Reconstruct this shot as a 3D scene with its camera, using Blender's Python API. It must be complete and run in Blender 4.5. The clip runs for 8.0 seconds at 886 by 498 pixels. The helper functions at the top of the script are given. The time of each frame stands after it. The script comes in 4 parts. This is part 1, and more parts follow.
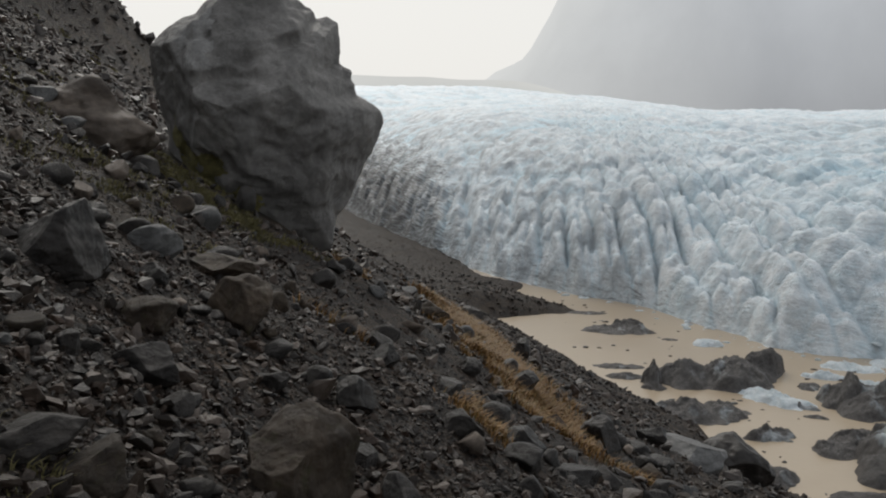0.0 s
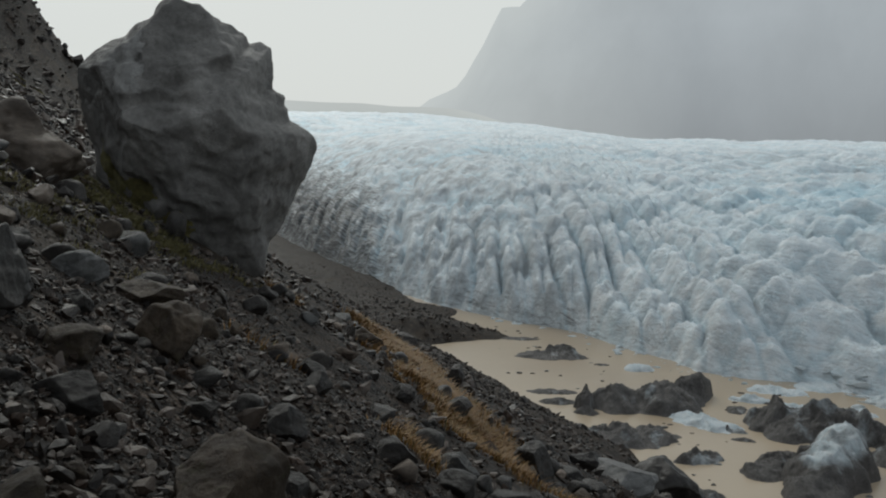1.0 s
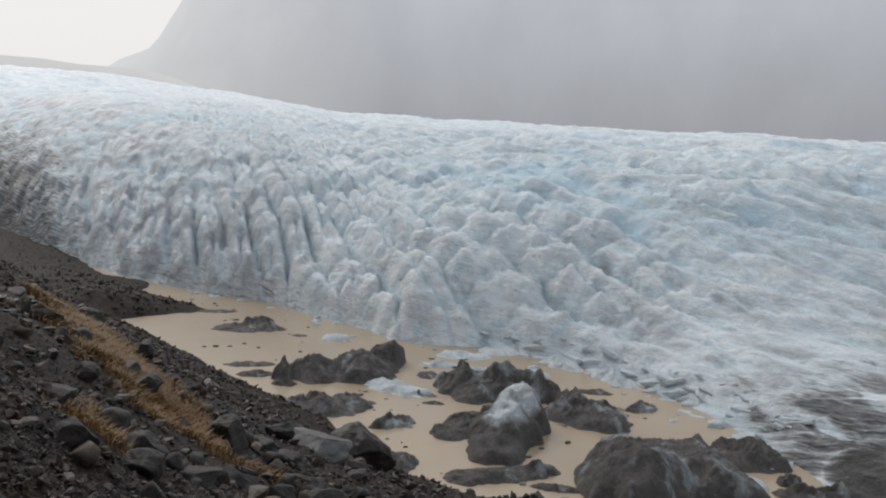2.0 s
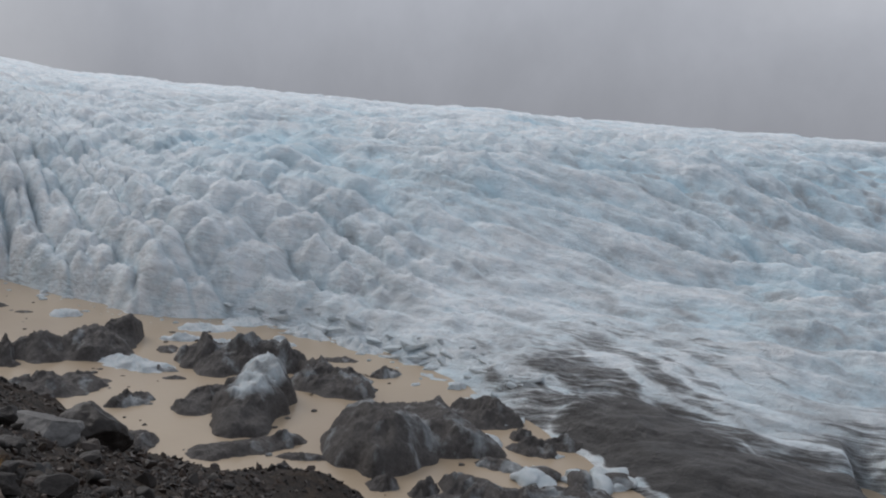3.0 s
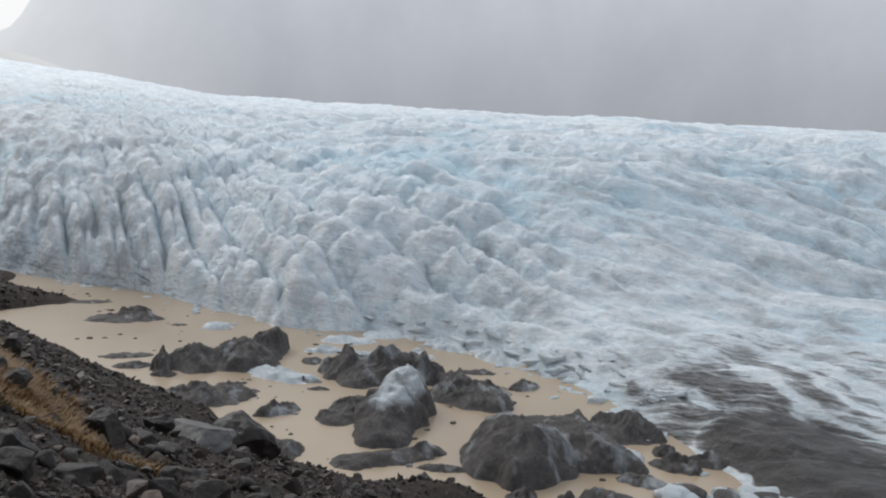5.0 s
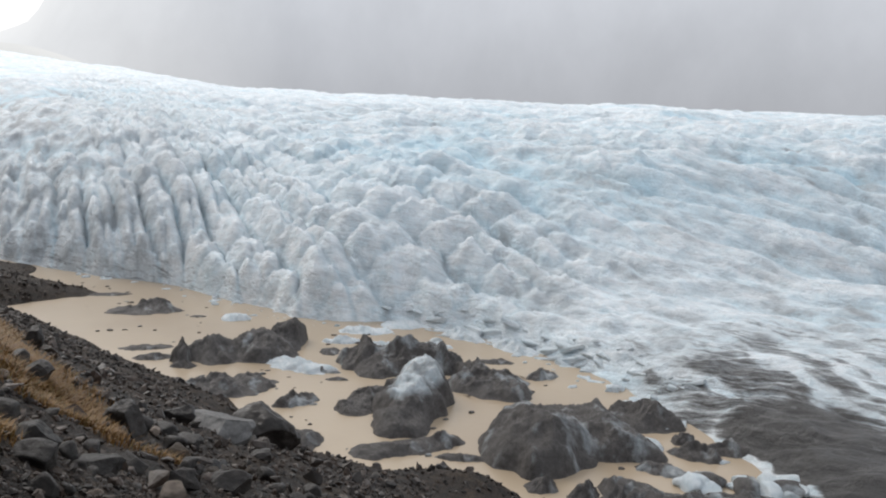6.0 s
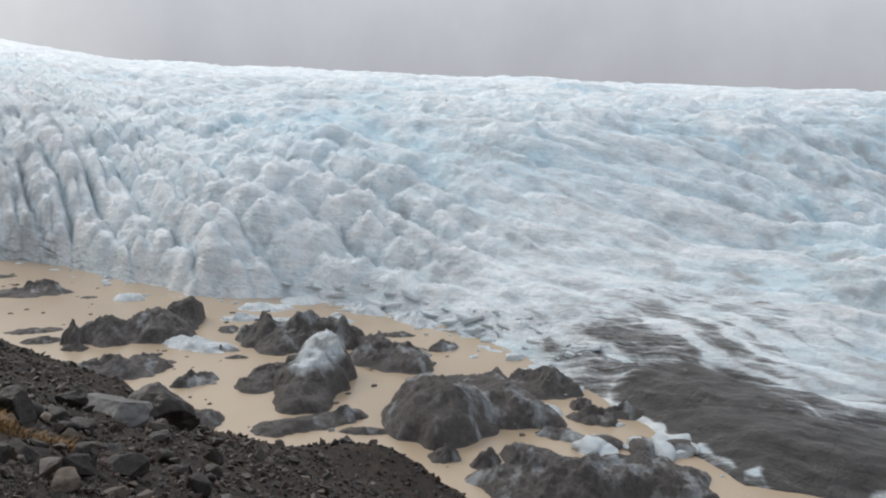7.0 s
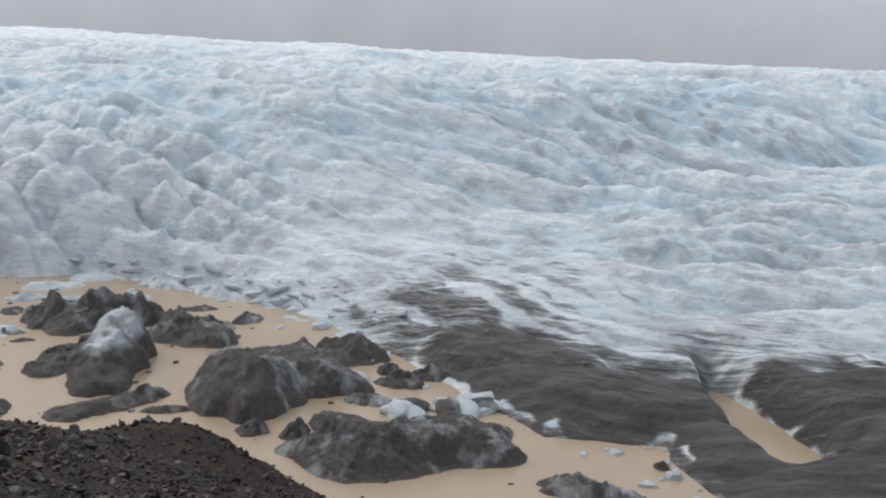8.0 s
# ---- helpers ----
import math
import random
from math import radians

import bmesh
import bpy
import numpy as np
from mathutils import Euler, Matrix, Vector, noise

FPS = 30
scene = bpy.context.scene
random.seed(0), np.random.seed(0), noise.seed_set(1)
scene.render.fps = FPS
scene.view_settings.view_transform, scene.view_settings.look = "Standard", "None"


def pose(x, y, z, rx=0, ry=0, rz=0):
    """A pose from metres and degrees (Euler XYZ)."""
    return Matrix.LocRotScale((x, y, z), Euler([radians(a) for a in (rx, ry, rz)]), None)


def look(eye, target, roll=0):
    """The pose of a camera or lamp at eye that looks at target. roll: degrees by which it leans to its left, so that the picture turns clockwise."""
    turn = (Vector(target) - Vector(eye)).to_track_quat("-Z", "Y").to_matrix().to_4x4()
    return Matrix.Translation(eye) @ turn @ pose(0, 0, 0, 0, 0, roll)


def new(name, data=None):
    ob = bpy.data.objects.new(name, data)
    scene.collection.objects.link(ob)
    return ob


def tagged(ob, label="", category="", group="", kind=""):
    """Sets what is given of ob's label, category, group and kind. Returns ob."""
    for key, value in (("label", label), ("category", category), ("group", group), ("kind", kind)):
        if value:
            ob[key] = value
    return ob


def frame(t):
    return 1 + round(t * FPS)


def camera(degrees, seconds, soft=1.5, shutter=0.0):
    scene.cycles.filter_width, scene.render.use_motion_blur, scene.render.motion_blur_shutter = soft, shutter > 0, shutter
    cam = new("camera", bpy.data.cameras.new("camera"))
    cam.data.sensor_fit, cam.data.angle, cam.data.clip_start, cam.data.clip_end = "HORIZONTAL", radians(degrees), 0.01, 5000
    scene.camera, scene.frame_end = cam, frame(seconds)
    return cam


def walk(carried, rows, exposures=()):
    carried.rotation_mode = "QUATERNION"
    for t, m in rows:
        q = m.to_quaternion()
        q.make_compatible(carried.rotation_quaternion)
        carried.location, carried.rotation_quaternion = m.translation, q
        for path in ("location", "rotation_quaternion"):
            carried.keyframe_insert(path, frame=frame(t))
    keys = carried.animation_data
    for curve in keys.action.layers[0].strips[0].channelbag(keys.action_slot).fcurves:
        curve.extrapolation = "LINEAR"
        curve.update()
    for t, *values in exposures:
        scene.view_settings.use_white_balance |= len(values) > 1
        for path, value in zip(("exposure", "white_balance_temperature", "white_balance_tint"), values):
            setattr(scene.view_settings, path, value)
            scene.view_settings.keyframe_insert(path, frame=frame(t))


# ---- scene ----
ROWS = [
    (0.0, 82.5, 0.0, 0.0),
    (0.5, 83.36, 0.03, -0.2),
    (1.0, 84.13, -0.51, -4.01),
    (1.5, 83.55, -1.49, -12.22),
    (2.0, 82.93, -3.0, -22.2),
    (2.2, 82.48, -3.3, -26.26),
    (3.3, 82.19, -5.31, -40.06),
    (3.5, 82.19, -5.5, -41.17),
    (4.0, 82.36, -5.55, -42.46),
    (4.5, 82.49, -4.9, -38.96),
    (5.0, 82.31, -3.01, -29.44),
    (5.2, 82.3, -2.5, -27.7),
    (6.3, 81.23, -2.19, -29.6),
    (6.5, 80.97, -2.1, -30.8),
    (7.0, 80.25, -2.23, -34.75),
    (7.5, 79.56, -2.7, -40.02),
    (8.0, 78.82, -2.91, -46.84),
]
EYE = 25.0  # metres above the lagoon
cam = camera(50.9, 8.0, soft=2.0)
EXPOSURES = [(0.0, -0.06, 6550, 9), (0.5, -0.05, 6500, 9), (1.0, -0.34, 6300, 4), (1.5, -0.28, 6250, 5), (2.0, -0.06, 6450, 11), (3.5, -0.29, 6200, 13), (4.5, -0.27, 6200, 13), (5.0, 0.10, 6280, 11), (6.5, 0.38, 6450, 11), (8.0, 0.22, 6400, 12)]
walk(cam, [(t, pose(-0.0022 * rz, 0.0004 * rz, EYE, rx, ry, rz)) for t, rx, ry, rz in ROWS], EXPOSURES)  # the arms swing the camera a little to the right

# ---- sky and light: thick overcast, brightest over the head of the valley ----
SUN_AZ, SUN_EL = radians(-14), radians(40)
sun_way = Vector((math.sin(SUN_AZ) * math.cos(SUN_EL), math.cos(SUN_AZ) * math.cos(SUN_EL), math.sin(SUN_EL)))
world = bpy.data.worlds.new("overcast_sky")
scene.world = world
world.use_nodes = True
wn, wl = world.node_tree.nodes, world.node_tree.links
wn.clear()
w_out = wn.new("ShaderNodeOutputWorld")
w_bg = wn.new("ShaderNodeBackground")
w_sky = wn.new("ShaderNodeTexSky")
w_sky.sky_type, w_sky.sun_disc = "NISHITA", False
w_sky.sun_elevation, w_sky.sun_rotation = SUN_EL, SUN_AZ
w_sky.air_density, w_sky.dust_density = 1.0, 4.0
w_co = wn.new("ShaderNodeTexCoord")
w_dot = wn.new("ShaderNodeVectorMath")
w_dot.operation = "DOT_PRODUCT"
w_dot.inputs[1].default_value = Vector((math.sin(radians(-2)), math.cos(radians(-2)), 0.35)).normalized()
w_map = wn.new("ShaderNodeMapRange")
w_map.interpolation_type = "SMOOTHSTEP"
for i, v in enumerate((0.35, 1.0, 0.0, 1.0)):
    w_map.inputs[i + 1].default_value = v
w_cloud = wn.new("ShaderNodeMix")
w_cloud.data_type = "RGBA"
w_cloud.inputs[6].default_value = (0.62, 0.66, 0.72, 1)
w_cloud.inputs[7].default_value = (0.82, 0.815, 0.80, 1)
w_scale = wn.new("ShaderNodeVectorMath")
w_scale.operation = "SCALE"
w_scale.inputs["Scale"].default_value = 0.06
w_mix = wn.new("ShaderNodeMix")
w_mix.data_type = "RGBA"
w_mix.inputs[0].default_value = 0.92
wl.new(w_co.outputs["Generated"], w_dot.inputs[0])
wl.new(w_dot.outputs["Value"], w_map.inputs[0])
wl.new(w_map.outputs[0], w_cloud.inputs[0])
wl.new(w_sky.outputs[0], w_scale.inputs[0])
wl.new(w_scale.outputs[0], w_mix.inputs[6])
wl.new(w_cloud.outputs[2], w_mix.inputs[7])
wl.new(w_mix.outputs[2], w_bg.inputs[0])
w_bg.inputs[1].default_value = 1.12
wl.new(w_bg.outputs[0], w_out.inputs[0])
sun = new("sun", bpy.data.lights.new("sun", "SUN"))
sun.data.energy, sun.data.angle, sun.data.color = 1.3, radians(25), (1.0, 0.97, 0.92)
sun.matrix_world = look((0, 0, 100), Vector((0, 0, 100)) - sun_way)


# ---- noise in numpy ----
GRAD = np.random.RandomState(7).normal(size=(256, 3))
GRAD /= np.linalg.norm(GRAD, axis=1)[:, None]
PERM = np.random.RandomState(8).permutation(256)


def perlin(x, y, z=0.0):
    """Gradient noise, about -0.7 to 0.7, on arrays."""
    x, y, z = np.broadcast_arrays(np.asarray(x, float), np.asarray(y, float), np.asarray(z, float))
    i, j, k = np.floor(x).astype(int), np.floor(y).astype(int), np.floor(z).astype(int)
    fx, fy, fz = x - i, y - j, z - k
    u, v, w = (f * f * f * (f * (f * 6 - 15) + 10) for f in (fx, fy, fz))
    total = np.zeros(x.shape)
    for a in (0, 1):
        for b in (0, 1):
            for c in (0, 1):
                g = GRAD[PERM[(PERM[(PERM[(i + a) & 255] + j + b) & 255] + k + c) & 255]]
                d = g[..., 0] * (fx - a) + g[..., 1] * (fy - b) + g[..., 2] * (fz - c)
                total += d * (u if a else 1 - u) * (v if b else 1 - v) * (w if c else 1 - w)
    return total


def fbm(x, y, z=0.0, octaves=3):
    return sum(perlin(x * 2 ** o + 17 * o, y * 2 ** o - 9 * o, np.asarray(z) * 2 ** o) / 2 ** o for o in range(octaves))


def smooth(a, b, v):
    s = np.clip((v - a) / (b - a), 0, 1)
    return s * s * (3 - 2 * s)


def ridged(x, y, z=0.0):
    return 1 - np.abs(perlin(x, y, z)) * 2


# ---- shape of the land ----
def ground_height(x, y, fine=True):
    """The moraine slope: a bench with the camera on it, a crest, then scree down to the lagoon."""
    d = np.hypot(x, y)
    az = np.degrees(np.arctan2(x, y))
    near = EYE - 1.6 - 0.652 * x - 0.1166 * y + 0.012 * np.minimum(d, 40) * smooth(8, 26, az)
    near = np.where(near > 45, 45 + (near - 45) * 0.25, near)
    u = 0.956 * x + 0.292 * y
    shore = 41.5 + 1.7 * smooth(16, 28, az) + 1.6 * perlin(y / 26, 3.3) - 3.0 * np.exp(-((y - 60) / 8) ** 2)
    far = 0.53 * (shore - u)
    fan = -60 + 100 * smooth(112, 117, y) + 14 * smooth(118, 126, y) - 3 * smooth(146, 156, y) + 4.5 * smooth(158, 172, y) + 1.5 * perlin(x / 5, y / 5, 6.0)
    far = np.maximum(far, np.minimum(0.22 * (fan - u), 2.2 + 0.05 * (fan - u)))
    far = np.where(far < 0, np.maximum(far * 0.5, -4.0), far)
    far = np.where(far > 60, 60 + (far - 60) * 0.2, far)
    edge = 22.5 + 2.0 * perlin(az / 7, 1.7) + 4 * smooth(8, 15, az) + 110 * smooth(-8, -17, az) - 2 * smooth(24, 36, az)
    keep = smooth(1.0, 0.0, (d - edge) / (5 + 0.3 * edge))
    z = far + (near - far) * keep
    z = z + 8.0 * np.exp(-(((x + 18.5) / 5) ** 2 + ((y - 37) / 6) ** 2))
    z = z + 2.6 * np.exp(-(((x - 28) / 4.2) ** 2 + ((y - 44.5) / 6.0) ** 2))
    if fine:
        z = z + 0.35 * perlin(x / 3.1, y / 3.1) * smooth(1.5, 6, d) + 0.12 * perlin(x / 0.9, y / 0.9) + 0.05 * perlin(x / 0.3, y / 0.3)
        z = z + 0.9 * perlin(x / 12, y / 12, 4.2) * smooth(18, 40, d)
    return z


FRONT = [(-60, 420), (-15, 222), (8.2, 157), (18.7, 139), (29, 127), (34.5, 112.5), (37, 103), (41, 98.5), (45.5, 95), (50, 88),
         (54, 75), (54.5, 68.7), (53.5, 59.5), (52, 52), (50.1, 45.5), (50, 38), (47.7, 34), (50.6, 30.6), (53.2, 27.8), (50.3, 25.3),
         (47, 19), (48, 5), (55, -30), (75, -80)]


def widened(x, y):
    """The lagoon and the ice beside it open out a little towards the east."""
    k = 1 + 0.045 * smooth(14, 32, np.degrees(np.arctan2(x, y)))
    return x / k, y / k


def from_front(x, y):
    """Metres inside the ice front; negative out on the lagoon."""
    x, y = widened(x, y)
    best = np.full(x.shape, 1e9)
    for (ax, ay), (bx, by) in zip(FRONT, FRONT[1:]):
        ex, ey = bx - ax, by - ay
        k = np.clip(((x - ax) * ex + (y - ay) * ey) / (ex * ex + ey * ey), 0, 1)
        best = np.minimum(best, (x - ax - k * ex) ** 2 + (y - ay - k * ey) ** 2)
    inside = np.zeros(x.shape, bool)
    ring = FRONT + [(5000, -80), (5000, 5000), (-60, 5000)]
    for (ax, ay), (bx, by) in zip(ring, ring[1:] + ring[:1]):
        if ay != by:
            inside ^= ((ay > y) != (by > y)) & (x < (bx - ax) * (y - ay) / (by - ay) + ax)
    return np.sqrt(best) * np.where(inside, 1, -1)


def billow(x, y, z=0.0):
    """Rounded tops with sharp clefts, 0 in a cleft."""
    return np.abs(perlin(x, y, z)) * 2


def blocks_of(c, wander):
    """Ranks of rounded blocks: distance to the next cleft (0 in it, 1 on the back), and a tone of its own for each."""
    ph = c + wander
    k = np.floor(ph).astype(int)
    v = 1 - np.abs(2 * (ph - k) - 1)
    return v, PERM[k & 255] / 255.0


def backs(v, sharp=3.0):
    """Rounded back with a narrow cleft from a 0..1 distance."""
    return 1 - np.maximum(0, 1 - np.minimum(v, 1)) ** sharp


def glacier_shape(x, y):
    """Height of the ice, debris on it, how blue it is, how grey from cleft shade and grime, and its layering along and
    across.
    """
    s = from_front(x, y)
    x, y = widened(x, y)
    s = s + 1.3 * perlin(x / 7, y / 7, 1.0) + 0.6 * perlin(x / 2.2, y / 2.2, 2.0)
    left = smooth(72, 108, y + 0.25 * (x - 50))
    north = smooth(0.42, -0.05, x / np.maximum(y, 1))
    p = np.maximum(s, 0)
    low = smooth(52, 26, y)
    z = (2.2 + 14.3 * left - 0.7 * low) * (1 - np.exp(-p / (9 + 6 * left))) + (11.8 + 2.0 * left + 33 * north) * (1 - np.exp(-p / (85 + 95 * left + 45 * low)))
    a, n = 0.47 * x - 0.88 * y, 0.88 * x + 0.47 * y
    w1, w2 = perlin(x / 34, y / 34, 5.5), perlin(x / 34, y / 34, 8.5)
    w3 = perlin(x / 11, y / 11, 71.0)
    deep = smooth(0, 2.2, p)
    dist = np.hypot(x, y)
    crisp = 0.3 + 0.7 * smooth(330, 140, dist)
    # wall: fingers of ice parted by crevasses that swing round with the front
    turn = np.radians(np.interp(x, [5, 22, 36, 50, 62, 80], [7, 4, -3, -12, -16, -18]))
    c = x * np.cos(turn) - (y - 105) * np.sin(turn)
    v1, id1 = blocks_of(c / 5.0, 1.1 * w1 + 0.5 * w3 + 0.22 * perlin(x / 4, y / 4, 72.0))
    v2, id2 = blocks_of(c / 2.4 + 0.4, 1.2 * w1 + 0.6 * perlin(x / 7, y / 9, 73.0) + 0.25 * perlin(x / 3, y / 3, 76.0))
    fall = y + 0.25 * x
    v3, id3 = blocks_of(fall / 5.5 + 2.2 * id1, 0.9 * w2 + 0.7 * w3)
    big = smooth(-0.3, 0.2, perlin(x / 12, y / 15, 75.0))
    strong = smooth(-0.25, 0.25, perlin(x / 9, y / 16, 74.0))
    splinter = ridged(x / 3.1 + 0.6 * w3, y / 4.2, 86.0) * 0.62 + ridged(x / 1.45, y / 1.9, 87.0) * 0.36 + ridged(x / 0.7, y / 0.9, 88.0) * 0.16
    finger = (1.2 + 1.3 * big) * (backs(1.15 * v1, 1.8) - 0.68) + 1.35 * (backs(1.3 * v2, 1.7) - 0.68) * strong + 0.9 * (id1 - 0.5) + 0.35 * (id2 - 0.5)
    finger = finger + 0.75 * (backs(1.3 * v3, 1.7) - 0.66) + 1.6 * (splinter - 0.75) + 1.0 * (id3 - 0.5) * smooth(0, 0.25, v3)
    wall = np.clip(smooth(72, 92, y + 0.3 * (x - 50)) * np.exp(-np.maximum(p - 5 - 9 * smooth(22, 42, x), 0) / (9 + 41 * smooth(20, 45, x))) * 1.15 * (1 - 0.8 * smooth(52, 74, x)), 0, 1)
    # open ice: long rolls along the front, rounded above and sharply parted
    q = a + 10 * w1
    b1 = billow(n / 14 + 0.9 * w2 + 0.3 * w3, q / 64, 12.0)
    b2 = billow(n / 6.8 + 1.0 * w1 + 0.35 * w3, q / 30, 15.0)
    b3 = billow(n / 3.0 + 1.2 * w2 + 0.5 * w3, q / 11, 18.0)
    b4 = billow(n / 1.5 + 0.8 * w1 + 0.9 * w3, q / 7.0, 19.0)
    roll = 0.35 * crisp ** 2 * (backs(1.6 * b4, 1.5) - 0.62) + 3.0 * (backs(1.5 * b1, 1.6) - 0.62) * (0.4 + 0.6 * crisp) + 2.1 * crisp * (backs(1.6 * b2, 1.5) - 0.62) + 0.8 * crisp ** 2 * (backs(1.7 * b3, 1.5) - 0.62)
    chip = ridged(n / 4.2 + w1, q / 7.0, 81.0) * 0.8 + ridged(n / 1.9 + w2, q / 3.4, 82.0) * 0.42 + 0.2 * ridged(n / 0.9, q / 1.8, 83.0)
    roll = roll + 0.4 * crisp * (splinter - 0.75)
    roll = roll + crisp * 1.7 * (chip - 0.7) * smooth(-0.7, 0.2, perlin(x / 20, y / 20, 84.0))
    calm = np.maximum(left, 0.3 + 0.7 * smooth(12, 55, p))
    z = z + deep * (wall * finger + (1 - wall) * calm * roll)
    rubble = ridged(n / 2.6 + w1, q / 6.5, 21.0) * 0.55 + ridged(n / 1.3, q / 2.8, 22.0) * 0.3 + 0.15 * ridged(n / 0.6, q / 1.3, 24.0)
    broken = smooth(15, 4, s) * smooth(44, 60, y) * smooth(104, 94, y)
    z = z + deep * (0.3 * crisp + 1.1 * broken) * (rubble - 0.5)
    z = z + smooth(40, 160, p) * 2.4 * perlin(x / 60, y / 60, 33.0) + smooth(120, 260, p) * 1.8 * (backs(1.8 * billow(n / 13, a / 17, 35.0), 2.2) - 0.5)
    z = z + 3.0 * np.exp(-(((x - 150) / 14) ** 2 + ((y - 160) / 10) ** 2))
    z = z + (1 - left) * 0.9 * smooth(-0.3, 2.2, s) + left * 2.0 * smooth(-0.6, 1.4, s)
    # a melt channel cuts the low toe
    chan = np.abs((x - 57) * 12.5 - (y - 20) * 9.5) / 15.7
    along = ((x - 57) * 9.5 + (y - 20) * 12.5) / 15.7
    z = z - 5.5 * np.exp(-(chan / (0.9 + 1.5 * smooth(19, 3, along))) ** 2.6) * smooth(-3, 0, along) * smooth(17, 12, along)
    az = np.degrees(np.arctan2(x, y))
    swell = np.interp(az, [0, 3, 8, 12, 16, 20, 25, 30, 35, 40, 45, 50, 62], [0.0131, 0.0102, 0.0051, 0.0028, 0.0001, 0.0060, 0.0048, 0.0040, -0.0014, 0.0007, -0.0029, -0.0015, -0.0023])
    z = z + swell * np.clip(dist - 90, 0, 430)
    z = z + 1.5 * np.clip(s, -3, 0)
    drift = perlin(x / 14, y / 14, 41.0)
    streak = fbm(q / 16, (s + 0.1 * y) / 2.0, 44.0, 3)
    toe = smooth(54, 45, y + 5 * drift)
    rim = np.maximum(smooth(0.0, 0.8, z + 0.8 * streak + 1.3 * perlin(x / 1.8, y / 1.8, 53.0)), 0.8 * smooth(-0.05, -0.3, perlin(x / 3.5, y / 3.5, 52.0)))
    beyond = smooth(-2, 3, ((x - 57) * 12.5 - (y - 20) * 9.5) / 15.7)
    debris = toe * smooth(11.5, 6, s + 4.0 * streak + 2.5 * drift - 4 * smooth(24, 14, y) - 8 * beyond * smooth(36, 22, y + 3 * streak)) * rim * (1 - 0.12 * beyond)
    debris = np.maximum(debris, 0.57 * smooth(74, 54, y + 6 * drift) * smooth(38, 6, s + 12 * streak) * smooth(-0.25, 0.2, streak + 0.4 * perlin(x / 6, y / 6, 58.0)))
    debris = np.maximum(debris, 0.5 * smooth(84, 68, y) * smooth(7, 2, s) * smooth(-0.1, 0.2, streak))
    debris = np.maximum(debris, 0.24 * left * smooth(9, 0.5, z + 5 * perlin(a / 5, n / 12, 43.0)) * smooth(92, 125, y))
    debris = debris * (1 - 0.3 * smooth(0.1, 0.5, fbm(x / 3.0, y / 4.0, 55.0, 4)))
    lateral = smooth(0.075, -0.055, x / np.maximum(y, 1) + 0.03 * w3)
    debris = np.maximum(debris, lateral * (0.12 * smooth(110, 30, p + 25 * perlin(x / 15, y / 15, 47.0)) + 0.46 * smooth(26, 2, p + 12 * perlin(x / 9, y / 9, 48.0))))
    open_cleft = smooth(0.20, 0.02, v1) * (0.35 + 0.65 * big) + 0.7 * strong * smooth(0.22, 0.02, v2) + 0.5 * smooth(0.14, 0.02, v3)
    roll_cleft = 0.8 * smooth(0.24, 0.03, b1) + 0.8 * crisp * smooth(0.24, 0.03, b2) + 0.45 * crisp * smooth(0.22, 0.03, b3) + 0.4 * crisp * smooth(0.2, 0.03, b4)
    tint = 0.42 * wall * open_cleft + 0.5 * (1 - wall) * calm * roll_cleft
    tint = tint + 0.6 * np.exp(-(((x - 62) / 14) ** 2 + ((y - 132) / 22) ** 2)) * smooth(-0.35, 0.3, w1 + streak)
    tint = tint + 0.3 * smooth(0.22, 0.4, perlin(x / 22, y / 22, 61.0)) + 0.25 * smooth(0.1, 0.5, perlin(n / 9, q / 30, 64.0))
    # Cleft shade painted as grey, plus grime on the wall and low ice.
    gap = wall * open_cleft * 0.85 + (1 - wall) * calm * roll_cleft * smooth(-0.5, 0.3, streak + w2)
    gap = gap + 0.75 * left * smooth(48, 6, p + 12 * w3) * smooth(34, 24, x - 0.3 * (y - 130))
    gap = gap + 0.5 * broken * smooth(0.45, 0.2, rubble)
    # Left margin greyed too: distant haze and dirty ice in one tone.
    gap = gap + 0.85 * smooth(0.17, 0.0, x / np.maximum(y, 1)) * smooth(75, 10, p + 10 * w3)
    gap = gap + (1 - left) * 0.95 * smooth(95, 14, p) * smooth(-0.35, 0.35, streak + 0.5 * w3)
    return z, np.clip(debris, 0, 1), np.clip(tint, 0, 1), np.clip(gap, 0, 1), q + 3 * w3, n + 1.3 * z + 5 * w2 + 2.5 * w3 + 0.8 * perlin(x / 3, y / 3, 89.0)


# ---- materials ----
def material(name):
    m = bpy.data.materials.new(name)
    m.use_nodes = True
    b = m.node_tree.nodes["Principled BSDF"]
    return m, m.node_tree, b


def node(tree, kind, **values):
    n = tree.nodes.new("ShaderNode" + kind)
    for key, value in values.items():
        n.inputs[key].default_value = value
    return n


def noise_tex(tree, scale, detail=4.0, rough=0.55, stretch=None, shift=None):
    """Noise in object coordinates; returns its 0..1 output."""
    co = tree.nodes.new("ShaderNodeTexCoord")
    out = co.outputs["Object"]
    if stretch or shift:
        mp = tree.nodes.new("ShaderNodeMapping")
        if stretch:
            mp.inputs["Scale"].default_value = stretch
        if shift:
            mp.inputs["Location"].default_value = shift
        tree.links.new(out, mp.inputs["Vector"])
        out = mp.outputs["Vector"]
    n = node(tree, "TexNoise", Scale=scale, Detail=detail, Roughness=rough)
    tree.links.new(out, n.inputs["Vector"])
    return n.outputs["Fac"]


